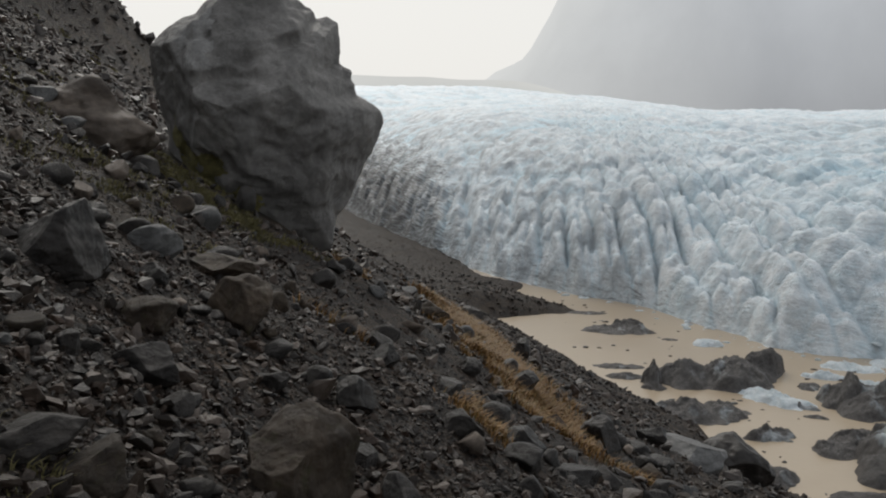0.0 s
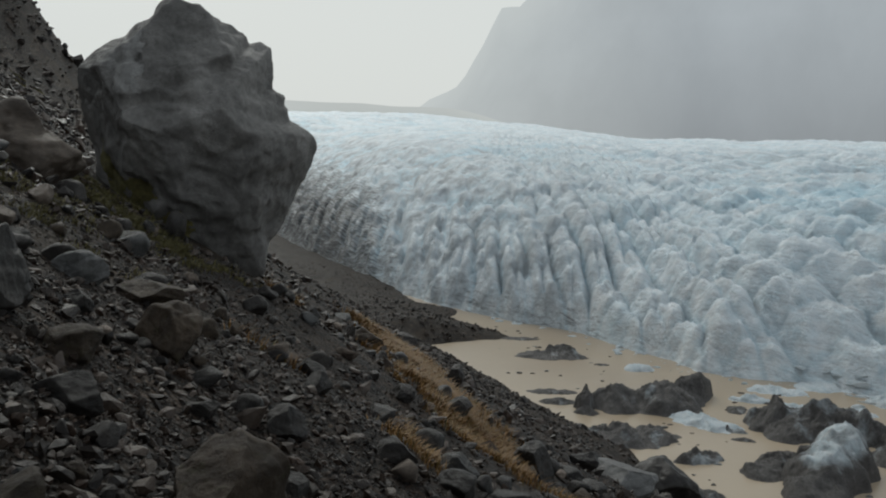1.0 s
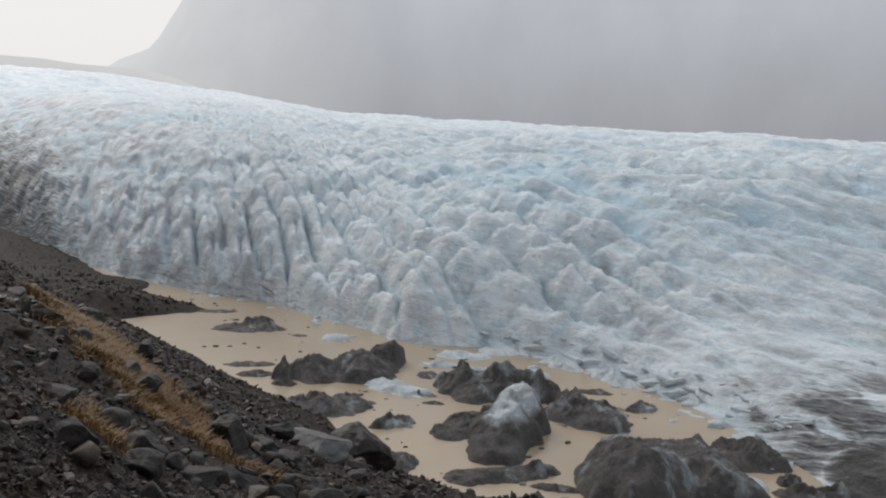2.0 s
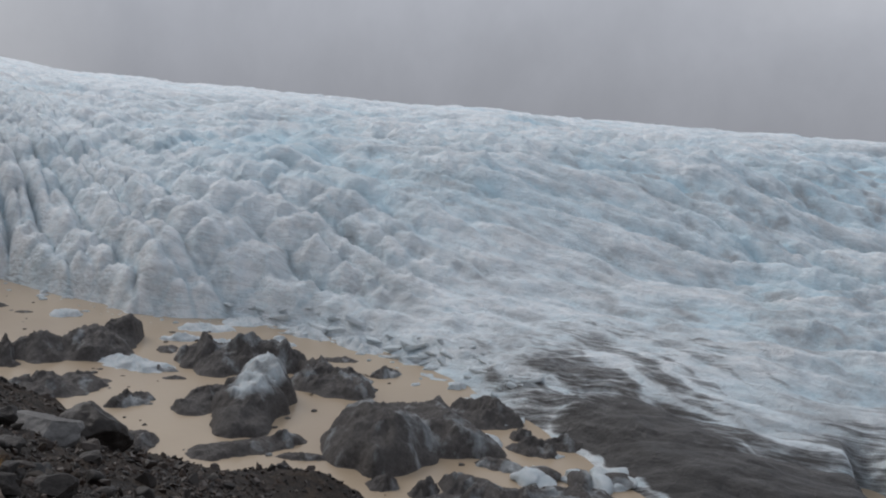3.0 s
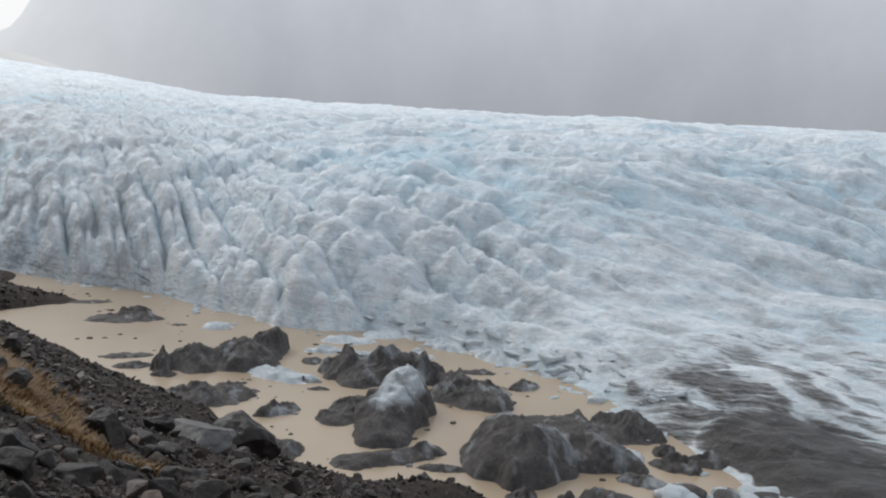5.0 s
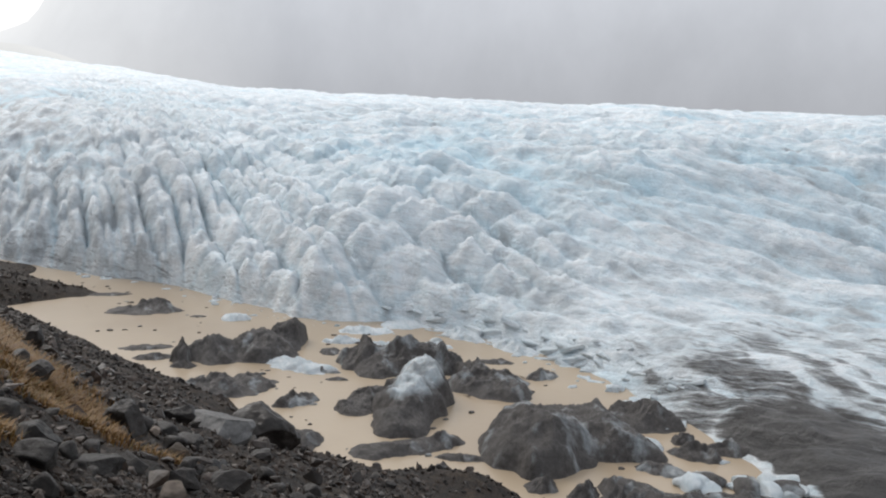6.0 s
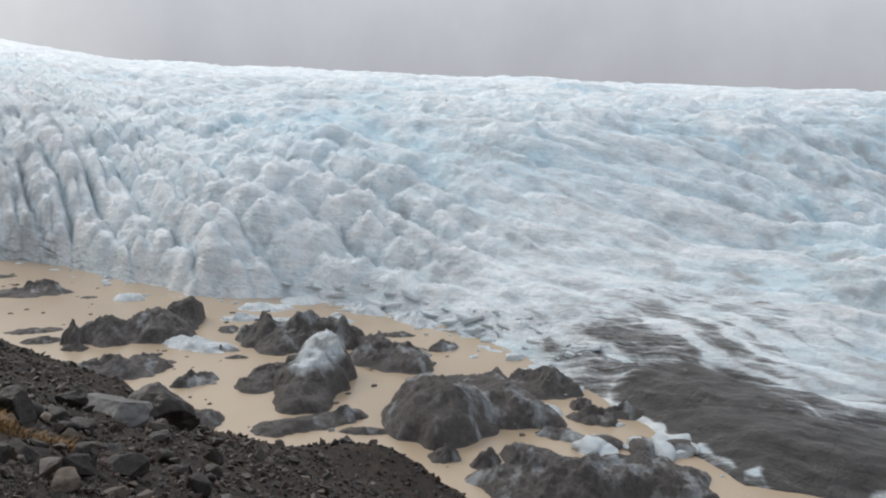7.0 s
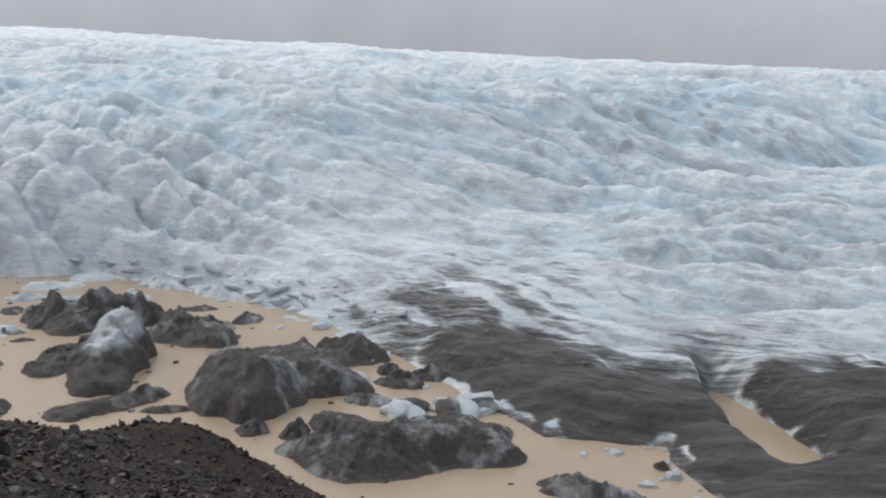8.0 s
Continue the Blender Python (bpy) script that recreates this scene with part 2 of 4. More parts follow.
def ramp(tree, value, stops):
    r = tree.nodes.new("ShaderNodeValToRGB")
    e = r.color_ramp.elements
    while len(e) < len(stops):
        e.new(0.5)
    for el, (at, col) in zip(e, stops):
        el.position, el.color = at, (*col, 1) if len(col) == 3 else col
    tree.links.new(value, r.inputs["Fac"])
    return r.outputs["Color"]


def blend(tree, fac, a, b, how="MIX"):
    m = tree.nodes.new("ShaderNodeMix")
    m.data_type, m.blend_type = "RGBA", how
    for sock, v in ((m.inputs[0], fac), (m.inputs[6], a), (m.inputs[7], b)):
        if isinstance(v, bpy.types.NodeSocket):
            tree.links.new(v, sock)
        elif isinstance(v, (int, float)):
            sock.default_value = v
        else:
            sock.default_value = (*v, 1)
    return m.outputs[2]


def gray(v):
    return (v, v, v)


def attribute(tree, name):
    n = tree.nodes.new("ShaderNodeAttribute")
    n.attribute_name = name
    return n.outputs["Fac"]


def relief(tree, bsdf, height, distance, strength=1.0):
    bump = node(tree, "Bump", Strength=strength, Distance=distance)
    tree.links.new(height, bump.inputs["Height"])
    tree.links.new(bump.outputs["Normal"], bsdf.inputs["Normal"])


def stone_material(name, dark, light, rough=0.6, scale=1.0, lichen=None, per_piece=False):
    """Weathered rock: coarse mottling, fine grain, optional moss or lichen, and a tone of its own for every piece."""
    m, t, b = material(name)
    coarse = noise_tex(t, 1.3 * scale, 5, 0.6)
    grain = noise_tex(t, 14 * scale, 6, 0.7)
    col = ramp(t, coarse, [(0.3, dark), (0.72, light)])
    col = blend(t, 0.55, col, ramp(t, grain, [(0.3, gray(0.45)), (0.7, gray(1.35))]), "MULTIPLY")
    if per_piece:
        geo = t.nodes.new("ShaderNodeNewGeometry")
        tone = ramp(t, geo.outputs["Random Per Island"], [(0.0, (0.4, 0.38, 0.37)), (0.4, (0.85, 0.8, 0.76)), (0.62, (1.15, 0.88, 0.72)), (0.8, (1.3, 1.15, 1.03)), (0.93, (1.7, 1.55, 1.45)), (1.0, (3.2, 3.1, 3.0))])
        col = blend(t, 1.0, col, tone, "MULTIPLY")
    else:
        info = t.nodes.new("ShaderNodeObjectInfo")
        tone = ramp(t, info.outputs["Random"], [(0.0, gray(0.72)), (1.0, gray(1.3))])
        col = blend(t, 1.0, col, tone, "MULTIPLY")
    if lichen:
        patch = ramp(t, noise_tex(t, 2.6 * scale, 5, 0.65, shift=(3, 1, 8)), [(0.56, gray(0)), (0.68, gray(0.7))])
        col = blend(t, patch, col, lichen)
    t.links.new(col, b.inputs["Base Color"])
    t.links.new(ramp(t, grain, [(0.3, gray(rough - 0.15)), (0.7, gray(rough + 0.15))]), b.inputs["Roughness"])
    b.inputs["Specular IOR Level"].default_value = 0.22
    relief(t, b, noise_tex(t, 5 * scale, 8, 0.7), 0.06 / scale, 0.8)
    return m


MAT_GROUND, t, b = material("wet_gravel")
c1 = ramp(t, noise_tex(t, 0.9, 6, 0.65), [(0.3, (0.0097, 0.0080, 0.0068)), (0.55, (0.0183, 0.0150, 0.0128)), (0.75, (0.0300, 0.0245, 0.0203))])
pebble_height = None
for scale, low, high in ((1.9, 0.75, 1.4), (17.0, 0.45, 1.9), (46.0, 0.5, 1.8)):
    cells = node(t, "TexVoronoi", Scale=scale, Randomness=1.0)
    co = t.nodes.new("ShaderNodeTexCoord")
    t.links.new(co.outputs["Object"], cells.inputs["Vector"])
    bw = t.nodes.new("ShaderNodeRGBToBW")
    t.links.new(cells.outputs["Color"], bw.inputs[0])
    c1 = blend(t, 1.0, c1, ramp(t, bw.outputs[0], [(0.2, (low, low, low)), (0.8, (high * 1.06, high, high * 0.93))]), "MULTIPLY")
    if scale == 17.0:
        pebble_height = cells.outputs["Distance"]
c2 = ramp(t, noise_tex(t, 16, 8, 0.75), [(0.32, gray(0.5)), (0.6, gray(1.1)), (0.75, gray(1.7))])
c3 = ramp(t, noise_tex(t, 0.35, 5, 0.7, shift=(4, 7, 2)), [(0.54, gray(0)), (0.68, gray(0.4))])
col = blend(t, 1.0, c1, c2, "MULTIPLY")
col = blend(t, c3, col, blend(t, noise_tex(t, 7, 5, 0.7), (0.030, 0.021, 0.009), (0.085, 0.050, 0.018)))
t.links.new(col, b.inputs["Base Color"])
b.inputs["Roughness"].default_value = 0.7
b.inputs["Specular IOR Level"].default_value = 0.18
drop = t.nodes.new("ShaderNodeMath")
drop.operation = "SUBTRACT"
t.links.new(noise_tex(t, 9, 9, 0.75), drop.inputs[0])
t.links.new(pebble_height, drop.inputs[1])
relief(t, b, drop.outputs[0], 0.07, 1.0)

MAT_PEBBLE = stone_material("loose_stones", (0.0175, 0.0141, 0.0116), (0.055, 0.0442, 0.0363), 0.4, 3.0, per_piece=True)
# Far stones made paler: the lift of distant haze put into their colour.
MAT_SCREE = stone_material("hazed_scree", (0.023, 0.0208, 0.0193), (0.064, 0.058, 0.0535), 0.6, 2.0, per_piece=True)
MAT_STONE = stone_material("dark_basalt", (0.0130, 0.0110, 0.0097), (0.042, 0.0352, 0.0300), 0.45, 1.6)
MAT_BOULDER, t, b = material("boulder_basalt")
c1 = ramp(t, noise_tex(t, 0.42, 6, 0.6), [(0.36, (0.138, 0.128, 0.117)), (0.5, (0.188, 0.175, 0.161)), (0.64, (0.25, 0.233, 0.215))])
c2 = ramp(t, noise_tex(t, 9, 9, 0.75), [(0.34, gray(0.78)), (0.64, gray(1.22))])
stain = ramp(t, noise_tex(t, 1.4, 6, 0.65, stretch=(1.0, 1.0, 0.25)), [(0.42, gray(0.7)), (0.58, gray(1.1))])
crust = ramp(t, noise_tex(t, 1.9, 8, 0.7, shift=(3, 1, 8)), [(0.60, gray(0)), (0.66, gray(0.45))])
col = blend(t, 0.8, blend(t, 1.0, c1, c2, "MULTIPLY"), stain, "MULTIPLY")
col = blend(t, crust, col, (0.19, 0.18, 0.155))
t.links.new(col, b.inputs["Base Color"])
b.inputs["Roughness"].default_value = 0.6
b.inputs["Specular IOR Level"].default_value = 0.3
relief(t, b, noise_tex(t, 4.5, 10, 0.74), 0.08, 1.0)
MAT_PINK = stone_material("pinkish_rhyolite", (0.065, 0.050, 0.039), (0.20, 0.158, 0.125), 0.62, 1.6)
MAT_PALE = stone_material("pale_grey_stone", (0.055, 0.053, 0.051), (0.14, 0.135, 0.128), 0.55, 1.5)
MAT_MOSSY = stone_material("mossy_brown_stone", (0.020, 0.014, 0.0095), (0.058, 0.041, 0.027), 0.65, 2.2, lichen=(0.034, 0.031, 0.012))

def layered(tree, along, across, detail=5.0, rough=0.6, shift=0.0):
    """Noise drawn out along the layers of the ice; lengths in metres along and across them."""
    pack = tree.nodes.new("ShaderNodeCombineXYZ")
    for k, (name, length) in enumerate((("layer_along", along), ("layer_across", across))):
        m = tree.nodes.new("ShaderNodeMath")
        m.operation = "MULTIPLY"
        tree.links.new(attribute(tree, name), m.inputs[0])
        m.inputs[1].default_value = 1.0 / length
        tree.links.new(m.outputs[0], pack.inputs[k])
    pack.inputs[2].default_value = shift
    n = node(tree, "TexNoise", Scale=1.0, Detail=detail, Roughness=rough)
    tree.links.new(pack.outputs[0], n.inputs["Vector"])
    return n.outputs["Fac"]


MAT_ICE, t, b = material("glacier_ice")
fine = noise_tex(t, 0.45, 8, 0.72)
white = ramp(t, fine, [(0.30, (0.64, 0.755, 0.80)), (0.45, (0.82, 0.89, 0.915)), (0.60, (0.92, 0.95, 0.955))])
grime = ramp(t, layered(t, 14, 4.0, 7, 0.68, 2.0), [(0.48, gray(0.0)), (0.70, gray(0.55))])
col = blend(t, grime, white, (0.47, 0.455, 0.44))
band = ramp(t, layered(t, 5, 2.0, 8, 0.72, 5.0), [(0.49, gray(0.0)), (0.68, gray(0.42))])
col = blend(t, band, col, (0.47, 0.52, 0.55))
hair = ramp(t, layered(t, 6, 2.2, 6, 0.66, 9.0), [(0.475, gray(0)), (0.495, gray(0.34)), (0.505, gray(0.34)), (0.525, gray(0))])
col = blend(t, hair, col, (0.40, 0.41, 0.415))
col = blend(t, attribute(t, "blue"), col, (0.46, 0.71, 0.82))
# Patchy grey: the shade of the clefts put into the colour, with grime.
grey_patches = ramp(t, noise_tex(t, 0.22, 6, 0.65), [(0.42, gray(0.15)), (0.62, gray(1.0))])
shade_and_dirt = t.nodes.new("ShaderNodeMath")
shade_and_dirt.operation = "MULTIPLY"
t.links.new(grey_patches, shade_and_dirt.inputs[0])
t.links.new(attribute(t, "cleft"), shade_and_dirt.inputs[1])
col = blend(t, shade_and_dirt.outputs[0], col, (0.405, 0.432, 0.444))
grit = ramp(t, layered(t, 5.0, 1.8, 9, 0.72, 11.0), [(0.34, (0.028, 0.0262, 0.0253)), (0.50, (0.064, 0.0603, 0.0575)), (0.62, (0.105, 0.100, 0.096)), (0.74, (0.24, 0.233, 0.226))])
ragged = t.nodes.new("ShaderNodeMath")
ragged.operation = "MULTIPLY_ADD"
t.links.new(layered(t, 4.0, 0.9, 9, 0.74, 7.0), ragged.inputs[0])
ragged.inputs[1].default_value = 0.75
half = t.nodes.new("ShaderNodeMath")
half.operation = "MULTIPLY"
half.inputs[1].default_value = 0.5
t.links.new(attribute(t, "debris"), half.inputs[0])
t.links.new(half.outputs[0], ragged.inputs[2])
bare = ramp(t, attribute(t, "debris"), [(0.02, gray(0)), (0.2, gray(1))])
cover = blend(t, 1.0, bare, ramp(t, ragged.outputs[0], [(0.5, gray(0.0)), (0.57, gray(0.55)), (0.68, gray(1.0))]), "MULTIPLY")
col = blend(t, cover, col, grit)
t.links.new(col, b.inputs["Base Color"])
b.inputs["Roughness"].default_value = 0.5
rough_skin = blend(t, 0.3, noise_tex(t, 0.8, 9, 0.7), layered(t, 4, 1.2, 8, 0.7, 3.0))
relief(t, b, rough_skin, 1.15, 1.0)


def berg_material(name, low, high, z_low, z_high, spread=0.5):
    """Grit-covered ice; clean ice shows where the cover has slipped, from low (share at the water) to high (share at z_high)."""
    m, t, b = material(name)
    co = t.nodes.new("ShaderNodeTexCoord")
    sep = t.nodes.new("ShaderNodeSeparateXYZ")
    t.links.new(co.outputs["Object"], sep.inputs[0])
    mr = t.nodes.new("ShaderNodeMapRange")
    for i, v in enumerate((z_low, z_high, low, high)):
        mr.inputs[i + 1].default_value = v
    t.links.new(sep.outputs["Z"], mr.inputs[0])
    n = noise_tex(t, 0.34, 5, 0.6, stretch=(1.3, 1.3, 0.4))
    add = t.nodes.new("ShaderNodeMath")
    add.operation = "ADD"
    t.links.new(n, add.inputs[0])
    t.links.new(mr.outputs[0], add.inputs[1])
    mask = ramp(t, add.outputs[0], [(0.50 + 0.5 * (1 - spread) * 0.2, gray(0)), (0.84, gray(0.9))])
    grit = ramp(t, noise_tex(t, 2.2, 8, 0.75), [(0.3, (0.064, 0.058, 0.054)), (0.7, (0.165, 0.151, 0.141))])
    ice = ramp(t, noise_tex(t, 1.3, 6, 0.6, stretch=(1.5, 0.7, 1)), [(0.3, (0.62, 0.72, 0.755)), (0.7, (0.90, 0.93, 0.935))])
    t.links.new(blend(t, mask, grit, ice), b.inputs["Base Color"])
    b.inputs["Roughness"].default_value = 0.6
    b.inputs["Specular IOR Level"].default_value = 0.3
    relief(t, b, noise_tex(t, 1.5, 10, 0.8), 0.55, 1.0)
    return m


MAT_BERG_DARK = berg_material("gritty_berg", -0.02, -0.08, 0, 2)
MAT_BERG_MIXD = berg_material("gritty_berg_with_ice", 0.02, 0.01, 0, 3)
MAT_BERG_MIX = berg_material("streaked_berg", 0.06, 0.16, 0, 2.0)
MAT_BERG_TOP = berg_material("white_topped_berg", -0.3, 0.27, 0.7, 2.5)
MAT_BLOCK = berg_material("blue_white_ice_block", 0.45, 0.7, -0.5, 0.5)
MAT_BERG_FLOE = berg_material("clean_floe_ice", 0.42, 0.6, 0, 0.8)

MAT_WATER, t, b = material("silty_water")
col = ramp(t, noise_tex(t, 0.06, 4, 0.5), [(0.35, (0.33, 0.255, 0.175)), (0.65, (0.385, 0.305, 0.212))])
t.links.new(col, b.inputs["Base Color"])
b.inputs["Roughness"].default_value = 0.28
b.inputs["Specular IOR Level"].default_value = 0.4
relief(t, b, noise_tex(t, 1.2, 4, 0.6), 0.02, 0.35)

MAT_GRASS, t, b = material("dry_grass")
geo = t.nodes.new("ShaderNodeNewGeometry")
col = ramp(t, geo.outputs["Random Per Island"], [(0.0, (0.085, 0.038, 0.006)), (0.4, (0.155, 0.070, 0.008)), (0.75, (0.19, 0.092, 0.012)), (1.0, (0.080, 0.066, 0.014))])
t.links.new(col, b.inputs["Base Color"])
b.inputs["Roughness"].default_value = 0.7

MAT_MOSS, t, b = material("olive_moss")
t.links.new(ramp(t, noise_tex(t, 9, 6, 0.7), [(0.3, (0.085, 0.075, 0.026)), (0.7, (0.24, 0.20, 0.065))]), b.inputs["Base Color"])
b.inputs["Roughness"].default_value = 0.9
relief(t, b, noise_tex(t, 14, 8, 0.75), 0.12, 1.0)


# Paler basalt: skylight on the boulder's upper face put into its colour.
MAT_SKYLIT = stone_material("skylit_basalt", (0.13, 0.123, 0.115), (0.30, 0.287, 0.27), 0.8, 1.5)


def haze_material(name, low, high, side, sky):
    """Rock with mist painted into a plain glow: a slow change of tone, mixing into sky colour towards the crest."""
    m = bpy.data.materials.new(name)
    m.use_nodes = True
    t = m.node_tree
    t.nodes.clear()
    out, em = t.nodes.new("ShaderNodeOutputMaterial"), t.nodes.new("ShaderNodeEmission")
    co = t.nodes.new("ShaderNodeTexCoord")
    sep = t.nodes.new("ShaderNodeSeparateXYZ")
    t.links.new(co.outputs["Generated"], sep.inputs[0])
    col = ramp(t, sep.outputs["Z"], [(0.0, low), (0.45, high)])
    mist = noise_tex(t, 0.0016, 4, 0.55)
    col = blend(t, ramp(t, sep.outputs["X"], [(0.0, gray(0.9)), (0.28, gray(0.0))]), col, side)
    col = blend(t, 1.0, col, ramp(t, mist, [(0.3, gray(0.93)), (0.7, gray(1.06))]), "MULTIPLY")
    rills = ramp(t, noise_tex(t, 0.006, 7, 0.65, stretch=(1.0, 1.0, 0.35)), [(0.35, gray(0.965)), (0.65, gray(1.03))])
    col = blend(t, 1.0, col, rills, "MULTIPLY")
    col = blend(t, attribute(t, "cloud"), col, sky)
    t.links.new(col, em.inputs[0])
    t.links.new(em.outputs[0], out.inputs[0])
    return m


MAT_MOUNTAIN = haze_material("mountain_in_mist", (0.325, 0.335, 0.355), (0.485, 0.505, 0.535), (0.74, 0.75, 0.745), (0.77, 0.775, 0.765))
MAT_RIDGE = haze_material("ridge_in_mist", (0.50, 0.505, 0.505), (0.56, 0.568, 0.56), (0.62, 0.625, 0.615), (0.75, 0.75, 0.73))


# ---- mesh helpers ----
def mesh_object(name, verts, faces, mat, smooth_shade=True):
    me = bpy.data.meshes.new(name)
    me.from_pydata(verts if isinstance(verts, list) else verts.tolist(), [], faces if isinstance(faces, list) else faces.tolist())
    me.materials.append(mat)
    me.polygons.foreach_set("use_smooth", [smooth_shade] * len(me.polygons))
    me.update()
    return new(name, me)


def grid_faces(rows, cols, wrap=False):
    i, j = np.meshgrid(np.arange(rows - 1), np.arange(cols if wrap else cols - 1), indexing="ij")
    k = (j + 1) % cols
    return np.stack([i * cols + j, i * cols + k, (i + 1) * cols + k, (i + 1) * cols + j], -1).reshape(-1, 4)


def set_attribute(ob, name, values):
    at = ob.data.attributes.new(name, "FLOAT", "POINT")
    at.data.foreach_set("value", np.asarray(values, dtype=np.float32).ravel())


# ---- ground: one sheet to the horizon ----
az = np.radians(np.concatenate([np.arange(-180, -42, 3.0), np.arange(-42, 84, 0.22), np.arange(84, 180, 3.0)]))
rad = np.concatenate([[0.01], np.geomspace(1.2, 260, 400), np.geomspace(290, 3000, 14)])
A, R = np.meshgrid(az, rad)
gx, gy = R * np.sin(A) + 0.35, R * np.cos(A) - 0.5
gz = ground_height(gx, gy)
ground = mesh_object("ground", np.stack([gx, gy, gz], -1).reshape(-1, 3), grid_faces(len(rad), len(az), True)[:, ::-1], MAT_GROUND)
tagged(ground, "dark wet moraine gravel slope falling to the lagoon", "ground", kind="structure")

# ---- lagoon ----
wx, wy = np.meshgrid(np.linspace(-60, 120, 46), np.linspace(-90, 300, 98))
water = mesh_object("water", np.stack([wx, wy, 0 * wx], -1).reshape(-1, 3), grid_faces(98, 46), MAT_WATER)
tagged(water, "still tan silty meltwater lagoon between bergs", "water", kind="structure")

# ---- glacier ----
az = np.radians(np.concatenate([np.arange(-10, 76, 0.115), np.arange(76, 150, 1.5)]))
rad = np.concatenate([np.geomspace(44, 330, 600), np.geomspace(331.5, 700, 90), np.geomspace(730, 1500, 12)])
A, R = np.meshgrid(az, rad)
gx, gy = R * np.sin(A), R * np.cos(A)
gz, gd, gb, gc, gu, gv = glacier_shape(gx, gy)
gz = gz - np.maximum(0, R - 520) * 0.05
keep = (from_front(gx, gy) > -6).ravel()
faces = grid_faces(len(rad), len(az))[:, ::-1]
faces = faces[keep[faces].any(1)]
used = np.unique(faces)
index = np.zeros(gx.size, int)
index[used] = np.arange(len(used))
glacier = mesh_object("glacier", np.stack([gx, gy, gz], -1).reshape(-1, 3)[used], index[faces], MAT_ICE)
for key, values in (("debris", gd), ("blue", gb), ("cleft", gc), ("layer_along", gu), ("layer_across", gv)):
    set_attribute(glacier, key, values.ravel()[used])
tagged(glacier, "crevassed blue-white glacier tongue with gritty dark toe", "glacier", kind="structure")

# ---- mountains in mist ----
def mountain(name, az0, az1, dist, crest, mat, label, steps=240):
    a = np.linspace(az0, az1, steps)
    top = crest(a) * dist
    rows = 18
    k = np.linspace(0, 1, rows)[:, None]
    d = dist * (0.86 + 0.14 * k) + 40 * perlin(a[None] / 5, k * 4, 2.0)
    z = EYE + (-30) * (1 - k) + top[None] * k ** 0.9
    ar = np.radians(a)[None]
    v = np.stack([d * np.sin(ar), d * np.cos(ar), z + 0 * ar], -1)
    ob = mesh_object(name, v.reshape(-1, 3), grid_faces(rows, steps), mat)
    # Share of sky colour painted in near the crest, in place of mist.
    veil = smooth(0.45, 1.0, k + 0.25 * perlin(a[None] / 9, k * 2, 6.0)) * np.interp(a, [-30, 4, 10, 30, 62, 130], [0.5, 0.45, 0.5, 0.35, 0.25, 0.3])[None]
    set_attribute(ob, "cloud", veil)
    return tagged(ob, label, "mountain", kind="structure")


def big_crest(a):
    k = np.interp(a, [1, 2.9, 5, 6, 6.9, 7.1, 8.5, 9.0, 14, 24, 45, 58, 61.2, 66.3, 75, 95, 130], [0.04, 0.053, 0.073, 0.102, 0.13, 0.15, 0.153, 0.162, 0.24, 0.3, 0.26, 0.185, 0.17, 0.15, 0.12, 0.08, 0.05])
    return k + 0.004 * perlin(a / 1.1, 0.5) + 0.002 * perlin(a / 0.3, 0.9)


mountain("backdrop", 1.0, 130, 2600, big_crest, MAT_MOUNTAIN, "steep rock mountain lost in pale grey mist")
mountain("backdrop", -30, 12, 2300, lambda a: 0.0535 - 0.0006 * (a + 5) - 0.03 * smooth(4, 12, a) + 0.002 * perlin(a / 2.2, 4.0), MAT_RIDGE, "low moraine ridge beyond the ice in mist")


